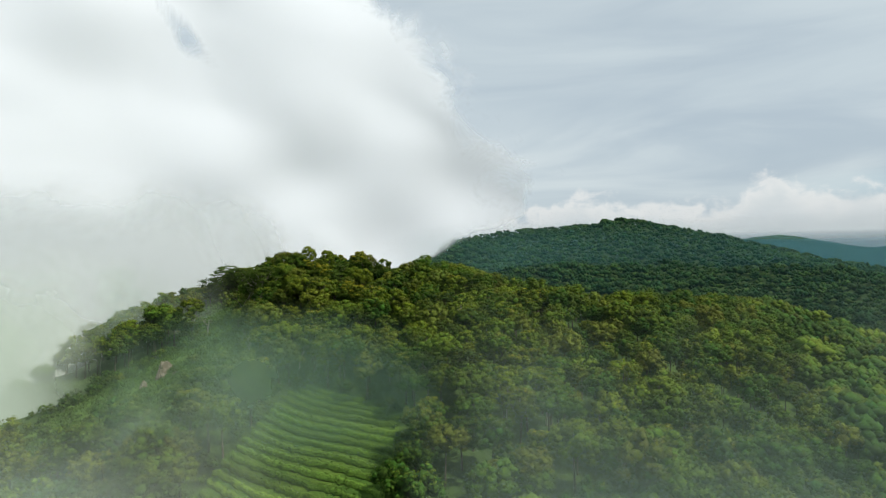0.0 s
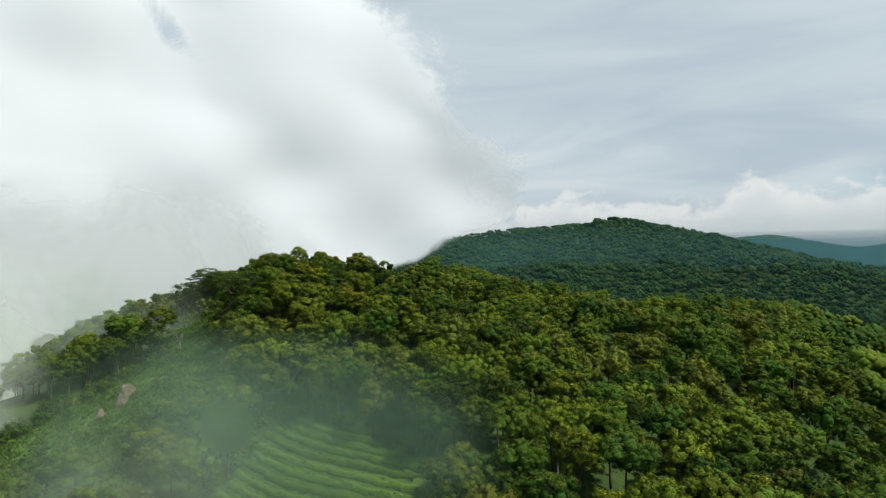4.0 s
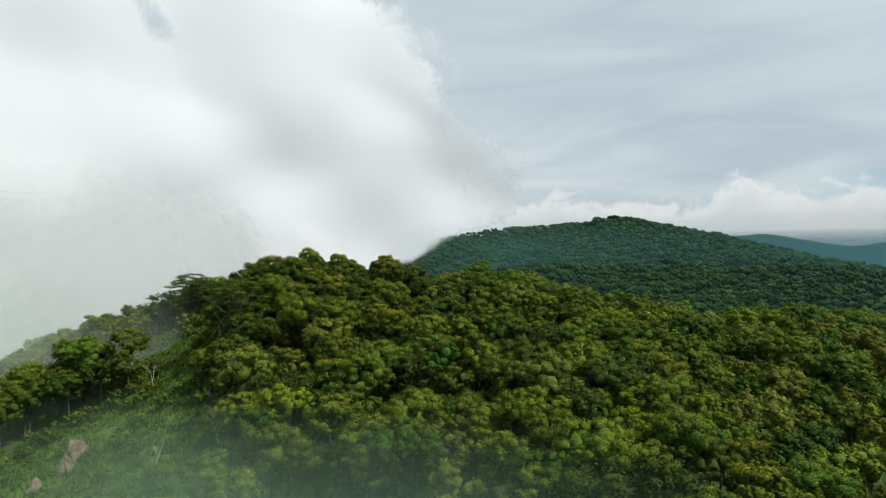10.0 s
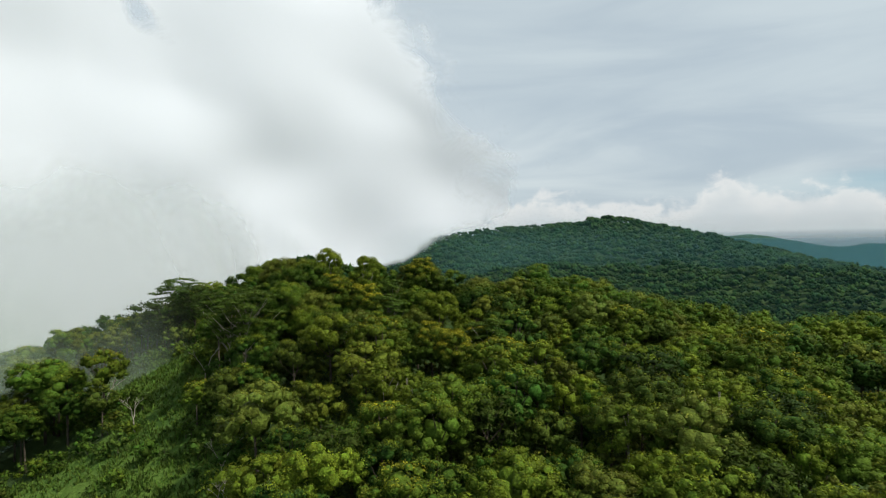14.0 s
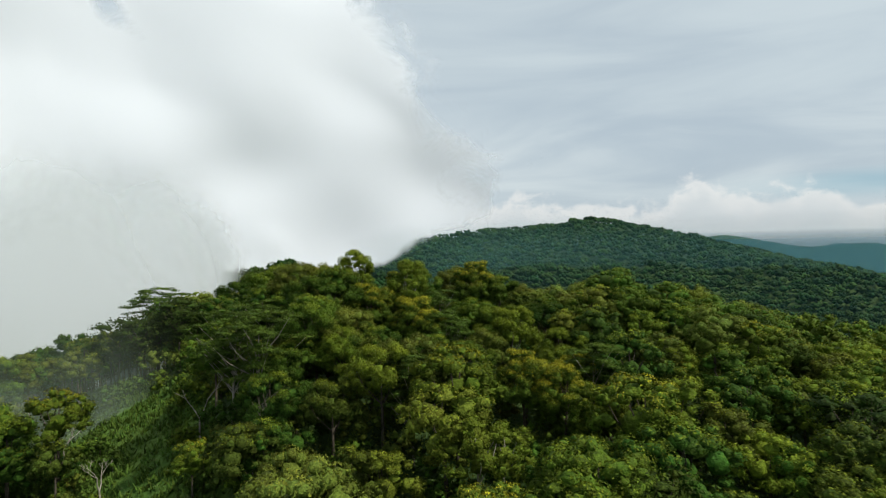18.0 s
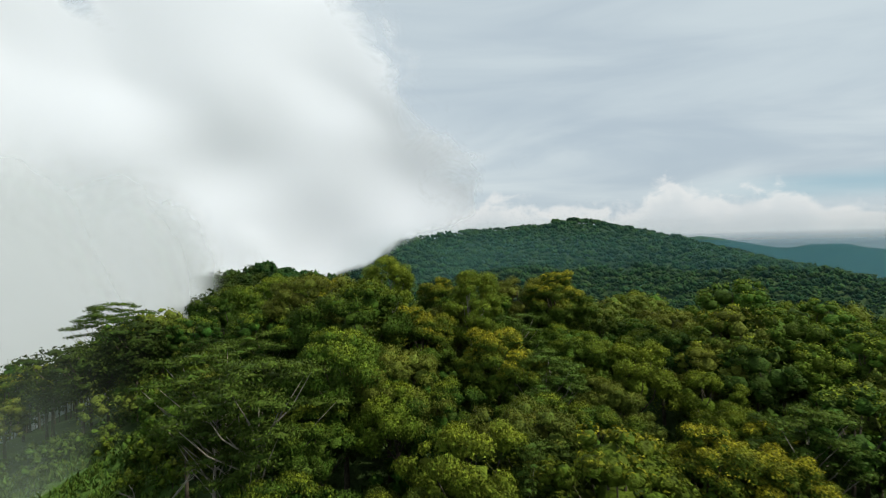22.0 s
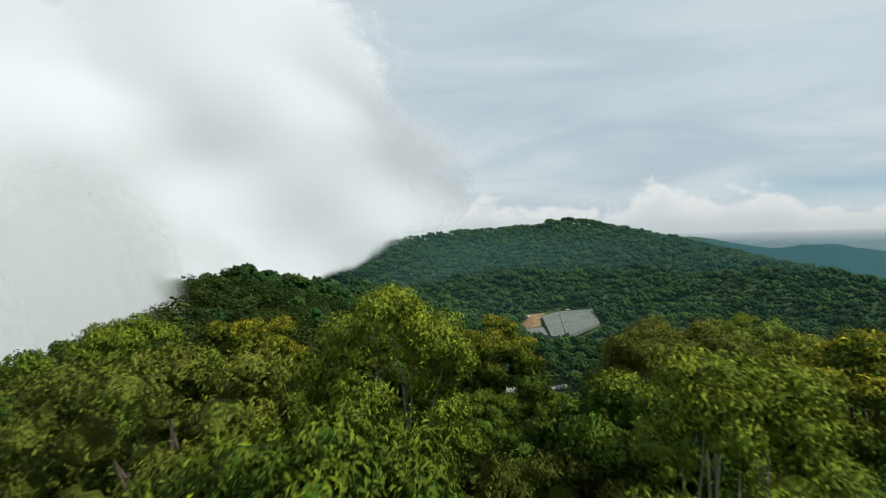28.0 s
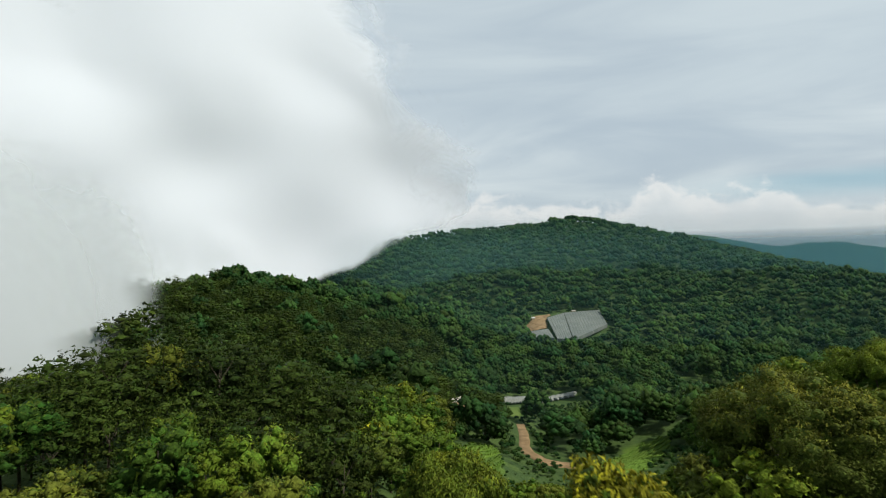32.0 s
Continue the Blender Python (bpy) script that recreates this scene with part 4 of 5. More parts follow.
def tuft_field(name, poly, count, seed, blade, mat, label):
    """Tussocks of grass and weeds."""
    r = np.random.default_rng(seed)
    p = np.array(poly)
    a, b = r.uniform(p[:, 0].min(), p[:, 0].max(), count), r.uniform(p[:, 1].min(), p[:, 1].max(), count)
    ok = inside(a, b, poly)
    a, b = a[ok], b[ok]
    k = 9
    a, b = np.repeat(a, k) + r.normal(0, 0.5, len(a) * k), np.repeat(b, k) + r.normal(0, 0.5, len(b) * k)
    foot = np.stack([a, b, land(a, b) - 0.1], -1)
    tip = foot + np.stack([r.normal(0, 0.5, len(a)), r.normal(0, 0.5, len(a)), r.uniform(0.5, 1.5, len(a))], -1) * blade
    side = np.stack([r.normal(0, 1, len(a)), r.normal(0, 1, len(a)), np.zeros(len(a))], -1)
    side *= 0.28 * blade / np.linalg.norm(side, axis=1, keepdims=True)
    v = np.stack([foot - side, foot + side, tip], 1).reshape(-1, 3)
    f = np.arange(len(v)).reshape(-1, 3)
    return tagged(new(name, mesh_from(name, v, f, mats=[mat], floats={"tint": np.repeat(r.uniform(0, 1, len(a)), 3)})), label, "grass", kind="stuff")


tuft_field("grass", GRASS_SLOPE, 5200, 34, 0.8, SHRUB, "rough green grass and weeds on the open slope")


for px, py, tall in ((-106, 222.6, 16.5), (-112, 212, 14.0), (-104, 213.5, 12.0), (-98, 216, 11.0), (-91, 214, 9.0), (-116, 218, 14.5), (-122, 228, 15.0), (-110, 230, 14.0)):
    kind = NEAR[int(abs(px)) % 4]
    kind.plant((px, py, float(land(px, py))), px * 1.3, tall / kind.height, "dark round-crowned tree at the edge of the grass slope", group="trees on the hill")
NEAR_GOLD[0].plant((-69.3, 200.0, float(land(-69.3, 200.0))), 0.3, 0.62, "small slender tree with yellow leaves beside the grass", group="trees on the hill")


def boulder(place, size, seed, label):
    """A weathered boulder, split by noise into planes."""
    bm = bmesh.new()
    bmesh.ops.create_icosphere(bm, subdivisions=4, radius=1.0)
    off = Vector((seed * 7.1, seed * 3.3, 0))
    r = random.Random(seed)
    cuts = [(Vector((r.uniform(-1, 1), r.uniform(-1, 1), r.uniform(-0.5, 0.9))).normalized(), r.uniform(0.55, 0.82)) for _ in range(11)]
    for v in bm.verts:
        p = v.co.copy()
        k = 1.05 + 0.25 * noise.noise(p * 1.1 + off)
        for ax, far in cuts:
            k = min(k, far / max(0.05, p.dot(ax)))
        k += 0.06 * noise.noise(p * 3.1 + off) + 0.03 * noise.noise(p * 8 + off)
        crack = p.x * 0.8 + p.y * 0.3 + 0.12 * noise.noise(p * 2.3 + off) - 0.15
        k -= 0.22 * math.exp(-((crack / 0.06) ** 2))
        v.co = Vector((p.x * k * size[0], p.y * k * size[1], p.z * k * size[2]))
    me = bpy.data.meshes.new("boulder")
    bm.to_mesh(me)
    bm.free()
    me.materials.append(ROCK)
    ob = new("boulder", me)
    ob.location, ob.rotation_euler = place, (0.1, 0.2, seed)
    tagged(ob, label, "boulder", "boulders on the slope")


for px, py, size, sd in ((-91.0, 193.0, (2.0, 1.7, 2.9), 1), (-93.0, 195.0, (1.4, 1.3, 2.5), 2), (-90.4, 189.4, (1.6, 1.3, 1.9), 3), (-85.2, 188.0, (1.2, 1.0, 0.8), 4), (-95.0, 187.0, (1.4, 1.2, 1.6), 5), (-98.0, 180.0, (1.3, 1.1, 1.0), 6)):
    boulder((px, py, float(land(px, py)) + size[2] * 0.5 - 1.0), [1.4 * d for d in size], sd, "weathered tan granite boulder on the grass slope")


def dead_tree(place, height, seed, label, thick=0.17):
    """A leafless pale tree: a forked trunk and bare limbs."""
    r = random.Random(seed)
    stems, boughs = [], []

    def grow(p, d, length, rad, level):
        q = p + d * length * 0.5 + Vector((r.uniform(-1, 1), r.uniform(-1, 1), 0)) * length * 0.06
        e = p + d * length
        if level == 2:
            boughs.append([])
        (stems if level < 2 else boughs[-1]).append(tube([p - d * rad, q, e + d * rad * 0.3], [rad, rad * 0.8, rad * 0.6], 6 if level < 2 else 4))
        if level < 4:
            for _ in range(2 if level < 2 else 3):
                nd = (d + Vector((r.uniform(-0.75, 0.75), r.uniform(-0.75, 0.75), r.uniform(-0.1, 0.35)))).normalized()
                grow(e, nd, length * r.uniform(0.5, 0.72), rad * 0.58, level + 1)

    grow(Vector((0, 0, -0.6)), Vector((r.uniform(-0.12, 0.12), r.uniform(-0.12, 0.12), 1)).normalized(), height * 0.42, thick, 0)
    ob = holder("dead_tree", place)
    tagged(ob, label, "tree", "dead trees")
    v, f = join(stems)
    trunk = child("trunk", mesh_from("trunk", v, f, mats=[BARK_PALE], smooth=True), ob)
    for pieces in boughs:
        v, f = join(pieces)
        child("bough", mesh_from("bough", v, f, mats=[BARK_PALE], smooth=True), trunk)


for px, py, tall, sd in ((-55.3, 170.2, 11.5, 1), (-41.5, 170.0, 8.5, 2), (-63.0, 201.5, 9.0, 3), (-48.0, 171.0, 7.0, 4), (-30.0, 168.5, 7.5, 5), (-61.5, 186.0, 7.0, 6), (-83.0, 209.0, 7.5, 7), (-72.5, 214.0, 9.0, 8), (75.0, 118.0, 13.0, 9), (-96.0, 226.0, 8.0, 10), (-68.0, 176.0, 5.0, 11)):
    dead_tree((px, py, float(land(px, py))), tall, sd, "leafless pale grey tree with forked bare limbs")


def far_spur(x, y):
    return in_sight(x, y, (-50, 150), 40, 8) & (y >= 440)


fx, fy = scatter(-330, 620, 440, 860, 8.3, 25, far_spur, 0.75)
pine_side = (fx < 20 + 25 * lattice(fx / 60, fy / 60, 6)) & (fy < 800)
broad_wood("spur_pine_forest", fx[pine_side], fy[pine_side], "dark pine forest covering the spur above the valley", 26, FARTHER_PINE + FARTHER[:1], [0.28, 0.28, 0.28, 0.16], (10.5, 15.5), False)
broad_wood("valley_forest", fx[~pine_side], fy[~pine_side], "dense dark green forest on the valley floor and flanks", 27, FARTHER, [1, 1, 1, 1], (8.0, 14.5), False)


tx, ty = scatter(-60, 320, 380, 970, 4.6, 71, low_growth)
broad_wood("valley_thicket", tx, ty, "dense dark green thicket round the valley fields", 72, FARTHER, [1, 1, 1, 1], (9.0, 13.0), False)
for px, py, tall in ((-5, 520, 21), (-8, 531, 23), (-6, 542, 22), (13, 545, 21), (18, 538, 20), (25, 545, 21), (-14, 505, 19), (-12, 516, 22)):
    NEAR_PINE[int(py) % 2].plant((px, py, float(land(px, py))), px * 0.7, tall / 14.0, "tall pine with a bare trunk beside the farm yard", group="pines by the farm")
NEAR_PALE[0].plant((88, 522, float(land(88, 522))), 0.4, 0.8, "pale-leaved spreading tree in the valley")


def far_hill(x, y):
    return in_sight(x, y, (-50, 150), 39, 9) & (y >= 860) & (land(x, y) > -125) & ((x > -260) | (y < 1200)) & (y < 2050) & (land(x + 3, y + 16) > land(x, y) - 3.0)


wx, wy = scatter(-330, 1250, 860, 2050, 10.8, 28, far_hill, 0.85)
broad_wood("mountain_forest", wx, wy, "continuous dark green forest covering the far mountain", 29, FAREST, [1, 1, 1, 1], (7.5, 15.5), False)


# ---- cloud, mist and haze ----
def vapour_sheet(name, plan, heights, body_of, mat, label, category, bulge=0.0, n=120, m=60, lean=0.0, heap=0.0, over=0.0):
    """A standing sheet of vapour over a line in plan, swelling in and out."""
    pts = np.array(plan, float)
    run = np.concatenate([[0], np.cumsum(np.hypot(*np.diff(pts, axis=0).T))])
    s = np.linspace(0, run[-1], n)
    px, py = np.interp(s, run, pts[:, 0]), np.interp(s, run, pts[:, 1])
    for _ in range(n * n // 200):
        px[1:-1] = (px[:-2] + px[1:-1] * 2 + px[2:]) / 4
        py[1:-1] = (py[:-2] + py[1:-1] * 2 + py[2:]) / 4
    tx, ty = np.gradient(px), np.gradient(py)
    ln = np.hypot(tx, ty)
    ox, oy = ty / ln, -tx / ln
    h = np.linspace(heights[0], heights[1], m)
    S, H = np.meshgrid(s, h)
    w = bulge * (lattice(S / 420, H / 300, 31) * 0.7 + lattice(S / 190, H / 160, 32) * 0.3) - lean * (H - heights[0])
    rise = np.clip((H + 90) / 360, 0, 1)
    w = w + over * rise * rise * (3 - 2 * rise)
    if heap:
        bx, bh = S + 60 * lattice(S / 230, H / 230, 33), H + 60 * lattice(S / 230, H / 230, 34)
        for size, tall, sd in ((480, 1.0, 35), (230, 0.40, 36), (110, 0.06, 37)):
            w = w + heap * tall * (np.sqrt(lattice(bx / size, bh / size, sd) ** 2 + 0.05) - 0.4)
    XX, YY = px[None] + ox[None] * w, py[None] + oy[None] * w
    ids = np.arange(n * m).reshape(m, n)
    q = np.stack([ids[:-1, :-1], ids[:-1, 1:], ids[1:, 1:], ids[1:, :-1]], -1).reshape(-1, 4)
    body = body_of(XX, YY, H, S / run[-1], (H - heights[0]) / (heights[1] - heights[0]))
    ob = new(name, mesh_from(name, np.stack([XX, YY, H], -1), quads=q, mats=[mat], smooth=True, floats={"body": body.ravel()}))
    return tagged(ob, label, category, kind="structure")


def bank_body(x, y, z, u, v):
    """How deep a place lies inside the cloud bank: its ragged edge leans over the mountain."""
    dx, dy = x + 30, y - 120
    az, el = np.degrees(np.arctan2(dx, dy)), np.degrees(np.arctan2(z, np.hypot(dx, dy)))
    rim = np.interp(el, [-6, -2.4, -0.8, 0.9, 2, 3.3, 8.5, 12, 15, 19.5, 23, 30], [-10, -3.6, 0.0, 3.0, 6.3, 8.6, 9.8, 6.0, 2.6, -0.5, -4.5, -14])
    deep = (rim - az) / np.interp(el, [-1, 3, 8], [2.2, 5.0, 7.5]) + 0.5
    hole = np.exp(-(((az + 24 + (el - 20) * 0.8) / 2.0) ** 2 + ((el - 21) / 4.0) ** 2))
    return np.clip(deep, -0.5, 1.9) - 1.3 * hole


CLOUD = vapour("cloud", (0.745, 0.79, 0.875), 1.0, 0.0075, 1, 0.42, 3.6, 0.15, (-0.45, 0.05))
vapour_sheet("cloud_bank", [(-1700, 100), (-1350, 600), (-950, 980), (-520, 1230), (-120, 1400), (120, 1480), (330, 1530), (480, 1560)], (-190, 1150), bank_body, CLOUD, "billowing white cloud bank spilling over the mountain", "cloud", 36.0, 440, 220, 0.06, 28.0, 30.0)


def low_mist(x, y, z, u, v):
    return 1.3 * np.clip(2.1 - u * 1.95, 0, 1) * np.clip(1.7 - v * 1.6, 0, 1) * np.clip(v * 5, 0, 1)


MIST = vapour("mist", (0.60, 0.67, 0.66), 0.95, 0.022, 2, 0.5)
vapour_sheet("mist", [(-320, 110), (-235, 175), (-178, 225), (-140, 256), (-120, 280)], (-80, 14), low_mist, MIST, "thin white mist drifting over the grassy shoulder", "mist", 8.0, 60, 30)


vapour_sheet("mist", [(-470, 520), (-340, 640), (-250, 740), (-196, 815), (-160, 880)], (-120, 45), lambda x, y, z, u, v: np.clip(1.75 - u * 1.6, 0, 1) * np.clip(1.6 - v * 1.6, 0, 1), MIST, "white mist clinging to the end of the spur", "mist", 8.0, 60, 30)


SHOULDER = vapour("mist_bank", (0.66, 0.71, 0.745), 1.0, 0.014, 12, 0.4)


def shoulder_mist(x, y, z, u, v):
    """Dense to the west, thinning out over the shoulder and upwards."""
    return 1.7 * np.clip((1 - u) / 0.13, 0, 1) * np.clip((1 - v) * 1.35, 0, 1)


for bank in ([(-430, 330), (-300, 352), (-200, 368), (-122, 384)], [(-430, 420), (-300, 440), (-200, 455), (-128, 470)], [(-430, 520), (-300, 540), (-220, 552), (-140, 566)]):
    vapour_sheet("mist", bank, (-110, 60), shoulder_mist, SHOULDER, "dense white mist standing behind the wooded shoulder", "mist", 6.0, 80, 36)


def valley_mist(x, y, z, u, v):
    return np.clip(1.3 - u * 1.25, 0, 1) * np.clip(1.6 - v * 1.6, 0, 1)


vapour_sheet("mist", [(-210, 20), (-170, 70), (-135, 110), (-105, 138), (-86, 150)], (-110, -8), valley_mist, vapour("mist_side", (0.30, 0.39, 0.34), 0.62, 0.02, 8, 0.5), "white mist filling the side of the slope", "mist", 6.0, 60, 30)


vapour_sheet("mist", [(-132, 208), (-112, 221), (-96, 232), (-84, 240), (-72, 250)], (-62, 2), lambda x, y, z, u, v: 0.6 * np.clip(u * 5, 0, 1) * np.clip((1 - u) * 1.4, 0, 1) * np.sin(np.clip(v, 0, 1) * math.pi), vapour("mist_trees", (0.33, 0.43, 0.36), 0.55, 0.035, 10, 0.5), "pale mist drifting through the trees above the grass", "mist", 5.0, 60, 30)


vapour_sheet("mist", [(-290, 20), (-200, 110), (-156, 160), (-110, 200)], (-85, 4), lambda x, y, z, u, v: 1.6 * np.clip((1 - u) * 5.0, 0, 1) * np.clip((1 - v) * 3.0, 0, 1), vapour("mist_west", (0.44, 0.52, 0.47), 0.9, 0.02, 14, 0.5), "pale mist standing beside the grassy shoulder", "mist", 5.0, 60, 30)


def field_mist(x, y, z, u, v):
    return 0.75 * np.sin(np.clip(u, 0, 1) * math.pi) ** 0.8 * np.sin(np.clip(v, 0, 1) * math.pi) ** 0.8


MIST_THIN = vapour("mist_thin", (0.29, 0.44, 0.32), 0.62, 0.03, 3, 0.5)
vapour_sheet("mist", [(-82, 120), (-62, 122), (-42, 120), (-20, 114), (4, 104)], (-48, -9), field_mist, MIST_THIN, "thin mist drifting over the crop field", "mist", 6.0, 60, 30)


WISP = vapour("mist_wisp", (0.42, 0.54, 0.47), 0.6, 0.05, 5, 0.6)
for wisp in ([(-4, 37), (8, 35), (24, 30), (40, 21), (55, 8)], [(-70, 10), (-52, 24), (-38, 31), (-26, 35), (-16, 37)]):
    vapour_sheet("mist", wisp, (-44, 3), lambda x, y, z, u, v: 0.9 * np.sin(np.clip(u, 0, 1) * math.pi) ** 0.6 * np.clip(2.2 - v * 2.2, 0, 1), WISP, "wisp of thin mist drifting in the open air", "mist", 2.0, 50, 24)


def slope_mist():
    """Mist lying along the lower slope, clear of the canopy, thicker downhill."""
    xs, ys = np.arange(-190, 150, 5.0), np.arange(60, 186, 5.0)
    A, B = np.meshgrid(xs, ys)
    h = np.mean([land(A + dx, B + dy) for dx in (-20, 0, 20) for dy in (-15, 0, 15)], axis=0) + 21 + 5 * lattice(A / 45, B / 45, 12)
    ids = np.arange(A.size).reshape(A.shape)
    q = np.stack([ids[:-1, :-1], ids[:-1, 1:], ids[1:, 1:], ids[1:, :-1]], -1).reshape(-1, 4)
    body = np.clip((150 - B) / 50, 0, 1) * np.clip((B - 60) / 12, 0, 1) * np.clip((A + 190) / 25, 0, 1) * np.clip((150 - A) / 30, 0, 1)
    body = body * (0.06 + 0.79 * np.clip((-A - 10) / 50, 0, 1))
    ob = new("mist", mesh_from("mist", np.stack([A, B, h], -1), quads=q, mats=[vapour("mist_low", (0.50, 0.60, 0.53), 0.2, 0.02, 6, 0.5)], smooth=True, floats={"body": body.ravel()}))
    tagged(ob, "thin low mist lying along the wooded slope", "mist", kind="structure")


slope_mist()


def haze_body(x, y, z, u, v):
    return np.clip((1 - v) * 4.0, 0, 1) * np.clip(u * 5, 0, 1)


# aerial haze added as standing tinted sheets, coloured bluer farther out
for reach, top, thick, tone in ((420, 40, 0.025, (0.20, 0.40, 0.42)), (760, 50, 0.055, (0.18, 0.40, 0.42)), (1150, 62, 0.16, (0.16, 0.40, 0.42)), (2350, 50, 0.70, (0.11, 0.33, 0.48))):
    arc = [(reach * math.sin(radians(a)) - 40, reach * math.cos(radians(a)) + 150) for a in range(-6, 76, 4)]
    vapour_sheet("haze", arc, (-140, top), haze_body, vapour("haze", tone, thick, 0.0, 4), "see-through bluish sheet standing in for haze in the valley air", "haze", 0.0, 60, 24)


# ---- farmed land ----
def crop_rows(name, poly, angle, spacing, width, height, label, wave=1.2, mat=None, row_label=""):
    """A field of planted rows along the slope: each row is a low leafy ridge."""
    r = np.random.default_rng(len(name) + int(spacing * 10))
    field = holder(name, (0, 0, 0))
    tagged(field, label, "field")
    c, s = math.cos(radians(angle)), math.sin(radians(angle))
    p = np.array(poly)
    u, w = p[:, 0] * c + p[:, 1] * s, -p[:, 0] * s + p[:, 1] * c
    prof = np.array([(-1, -0.35), (-0.85, 0.45), (-0.3, 0.95), (0.3, 0.95), (0.85, 0.45), (1, -0.35)])
    for w0 in np.arange(w.min() + spacing / 2, w.max(), spacing):
        uu = np.arange(u.min(), u.max(), 1.0)
        ww = w0 + wave * np.sin(uu / 13.0 + 0.5) + 0.15 * r.standard_normal(len(uu))
        x, y = uu * c - ww * s, uu * s + ww * c
        ok = inside(x, y, poly)
        if ok.sum() < 4:
            continue
        lo, hi = np.nonzero(ok)[0][[0, -1]]
        x, y = x[lo:hi + 1], y[lo:hi + 1]
        z = land(x, y) + 0.15
        n = len(x)
        wide, tall = width * r.uniform(0.75, 1.2, (n, 1)), height * r.uniform(0.7, 1.3, (n, 1))
        px = x[:, None] - s * prof[None, :, 0] * wide
        py = y[:, None] + c * prof[None, :, 0] * wide
        pz = z[:, None] + prof[None, :, 1] * tall
        v = np.stack([px, py, pz], -1).reshape(-1, 3)
        ids = np.arange(n * 6).reshape(n, 6)
        q = np.stack([ids[:-1, :-1], ids[:-1, 1:], ids[1:, 1:], ids[1:, :-1]], -1).reshape(-1, 4)
        k = n * 7
        i = r.integers(0, n, k)
        foot = np.stack([x[i] - s * r.uniform(-1, 1, k) * width, y[i] + c * r.uniform(-1, 1, k) * width, z[i] + height * 0.6], -1)
        foot[:, :2] += r.uniform(-0.5, 0.5, (k, 2))
        tip = foot + np.stack([r.normal(0, 0.3, k), r.normal(0, 0.3, k), r.uniform(0.2, 0.7, k)], -1) * height
        side = np.stack([r.normal(0, 1, k), r.normal(0, 1, k), np.zeros(k)], -1) * 0.16
        bl = np.stack([foot - side, foot + side, tip], 1).reshape(-1, 3)
        t = len(v) + np.arange(k * 3).reshape(-1, 3)
        me = mesh_from("row", np.concatenate([v, bl]), t, q, mats=[mat or CROP], smooth=True, floats={"tint": np.full(len(v) + len(bl), r.uniform(0, 1))})
        child("row", me, field)
    return field


crop_rows("crop_field", CROP_FIELD, -33, 2.5, 0.75, 0.75, "bright green crop field planted in curving rows")
crop_rows("terrace_field", TERRACE, 68, 2.6, 0.7, 0.8, "small green terraced field in the valley", 0.8)
crop_rows("hillside_field", SLOPE_FIELD, 25, 2.6, 0.7, 0.8, "green hillside field with slanting rows", 0.8)


def draped(name, poly, lift, mat, label, category, step=3.0):
    """A patch of bare ground or meadow lying on the land."""
    p = np.array(poly)
    xs, ys = np.arange(p[:, 0].min(), p[:, 0].max() + step, step), np.arange(p[:, 1].min(), p[:, 1].max() + step, step)
    A, B = np.meshgrid(xs, ys)
    ok = inside(A, B, poly)
    ids = np.arange(A.size).reshape(A.shape)
    q = np.stack([ids[:-1, :-1], ids[:-1, 1:], ids[1:, 1:], ids[1:, :-1]], -1)
    q = q[ok[:-1, :-1] & ok[1:, 1:] & ok[:-1, 1:] & ok[1:, :-1]]
    h = land(A, B) + lift
    me = mesh_from(name, np.stack([A, B, h], -1), quads=q, mats=[mat], smooth=True)
    return tagged(new(name, me), label, category, kind="structure")


draped("soil_patch", [(184, 1000), (212, 996), (222, 1030), (238, 1052), (208, 1052), (190, 1030)], 1.2, SOIL, "bare orange soil beside the greenhouse", "soil")
draped("soil_patch", YARD, 0.7, SOIL, "bare orange soil of the farm yard", "soil", 2.0)
draped("meadow_patch", MEADOW_A, 0.7, MEADOW, "small smooth green meadow", "meadow", 2.0)
draped("meadow_patch", MEADOW_B, 0.9, MEADOW, "smooth green meadow in the valley", "meadow", 3.0)

# the dirt road
line = along(ROAD, 1.5)
for _ in range(4):
    line[1:-1] = (line[:-2] + 2 * line[1:-1] + line[2:]) / 4
tan = np.gradient(line, axis=0)
tan /= np.hypot(*tan.T)[:, None]
side = np.stack([-tan[:, 1], tan[:, 0]], 1)
cols = []
for off, drop in ((-3.0, -0.6), (-2.4, 0.0), (-0.8, 0.05), (0.8, 0.05), (2.4, 0.0), (3.0, -0.6)):
    q2 = line + side * (off + 0.3 * lattice(line[:, 0] / 4, line[:, 1] / 4, 40)[:, None])
    cols.append(np.stack([q2[:, 0], q2[:, 1], land(line[:, 0], line[:, 1]) + 0.8 + drop], -1))
v = np.stack(cols, 1)
ids = np.arange(v.shape[0] * 6).reshape(-1, 6)
q = np.stack([ids[:-1, :-1], ids[:-1, 1:], ids[1:, 1:], ids[1:, :-1]], -1).reshape(-1, 4)
tagged(new("road", mesh_from("road", v, quads=q, mats=[SOIL], smooth=True)), "orange dirt road winding through the valley", "road", kind="structure")


def post_mesh(height, radius):
    v, f = tube([(0, 0, 0), (0, 0, height)], [radius, radius], 6)
    return mesh_from("post", v, f, mats=[STEEL])


POST = post_mesh(5.0, 0.12)


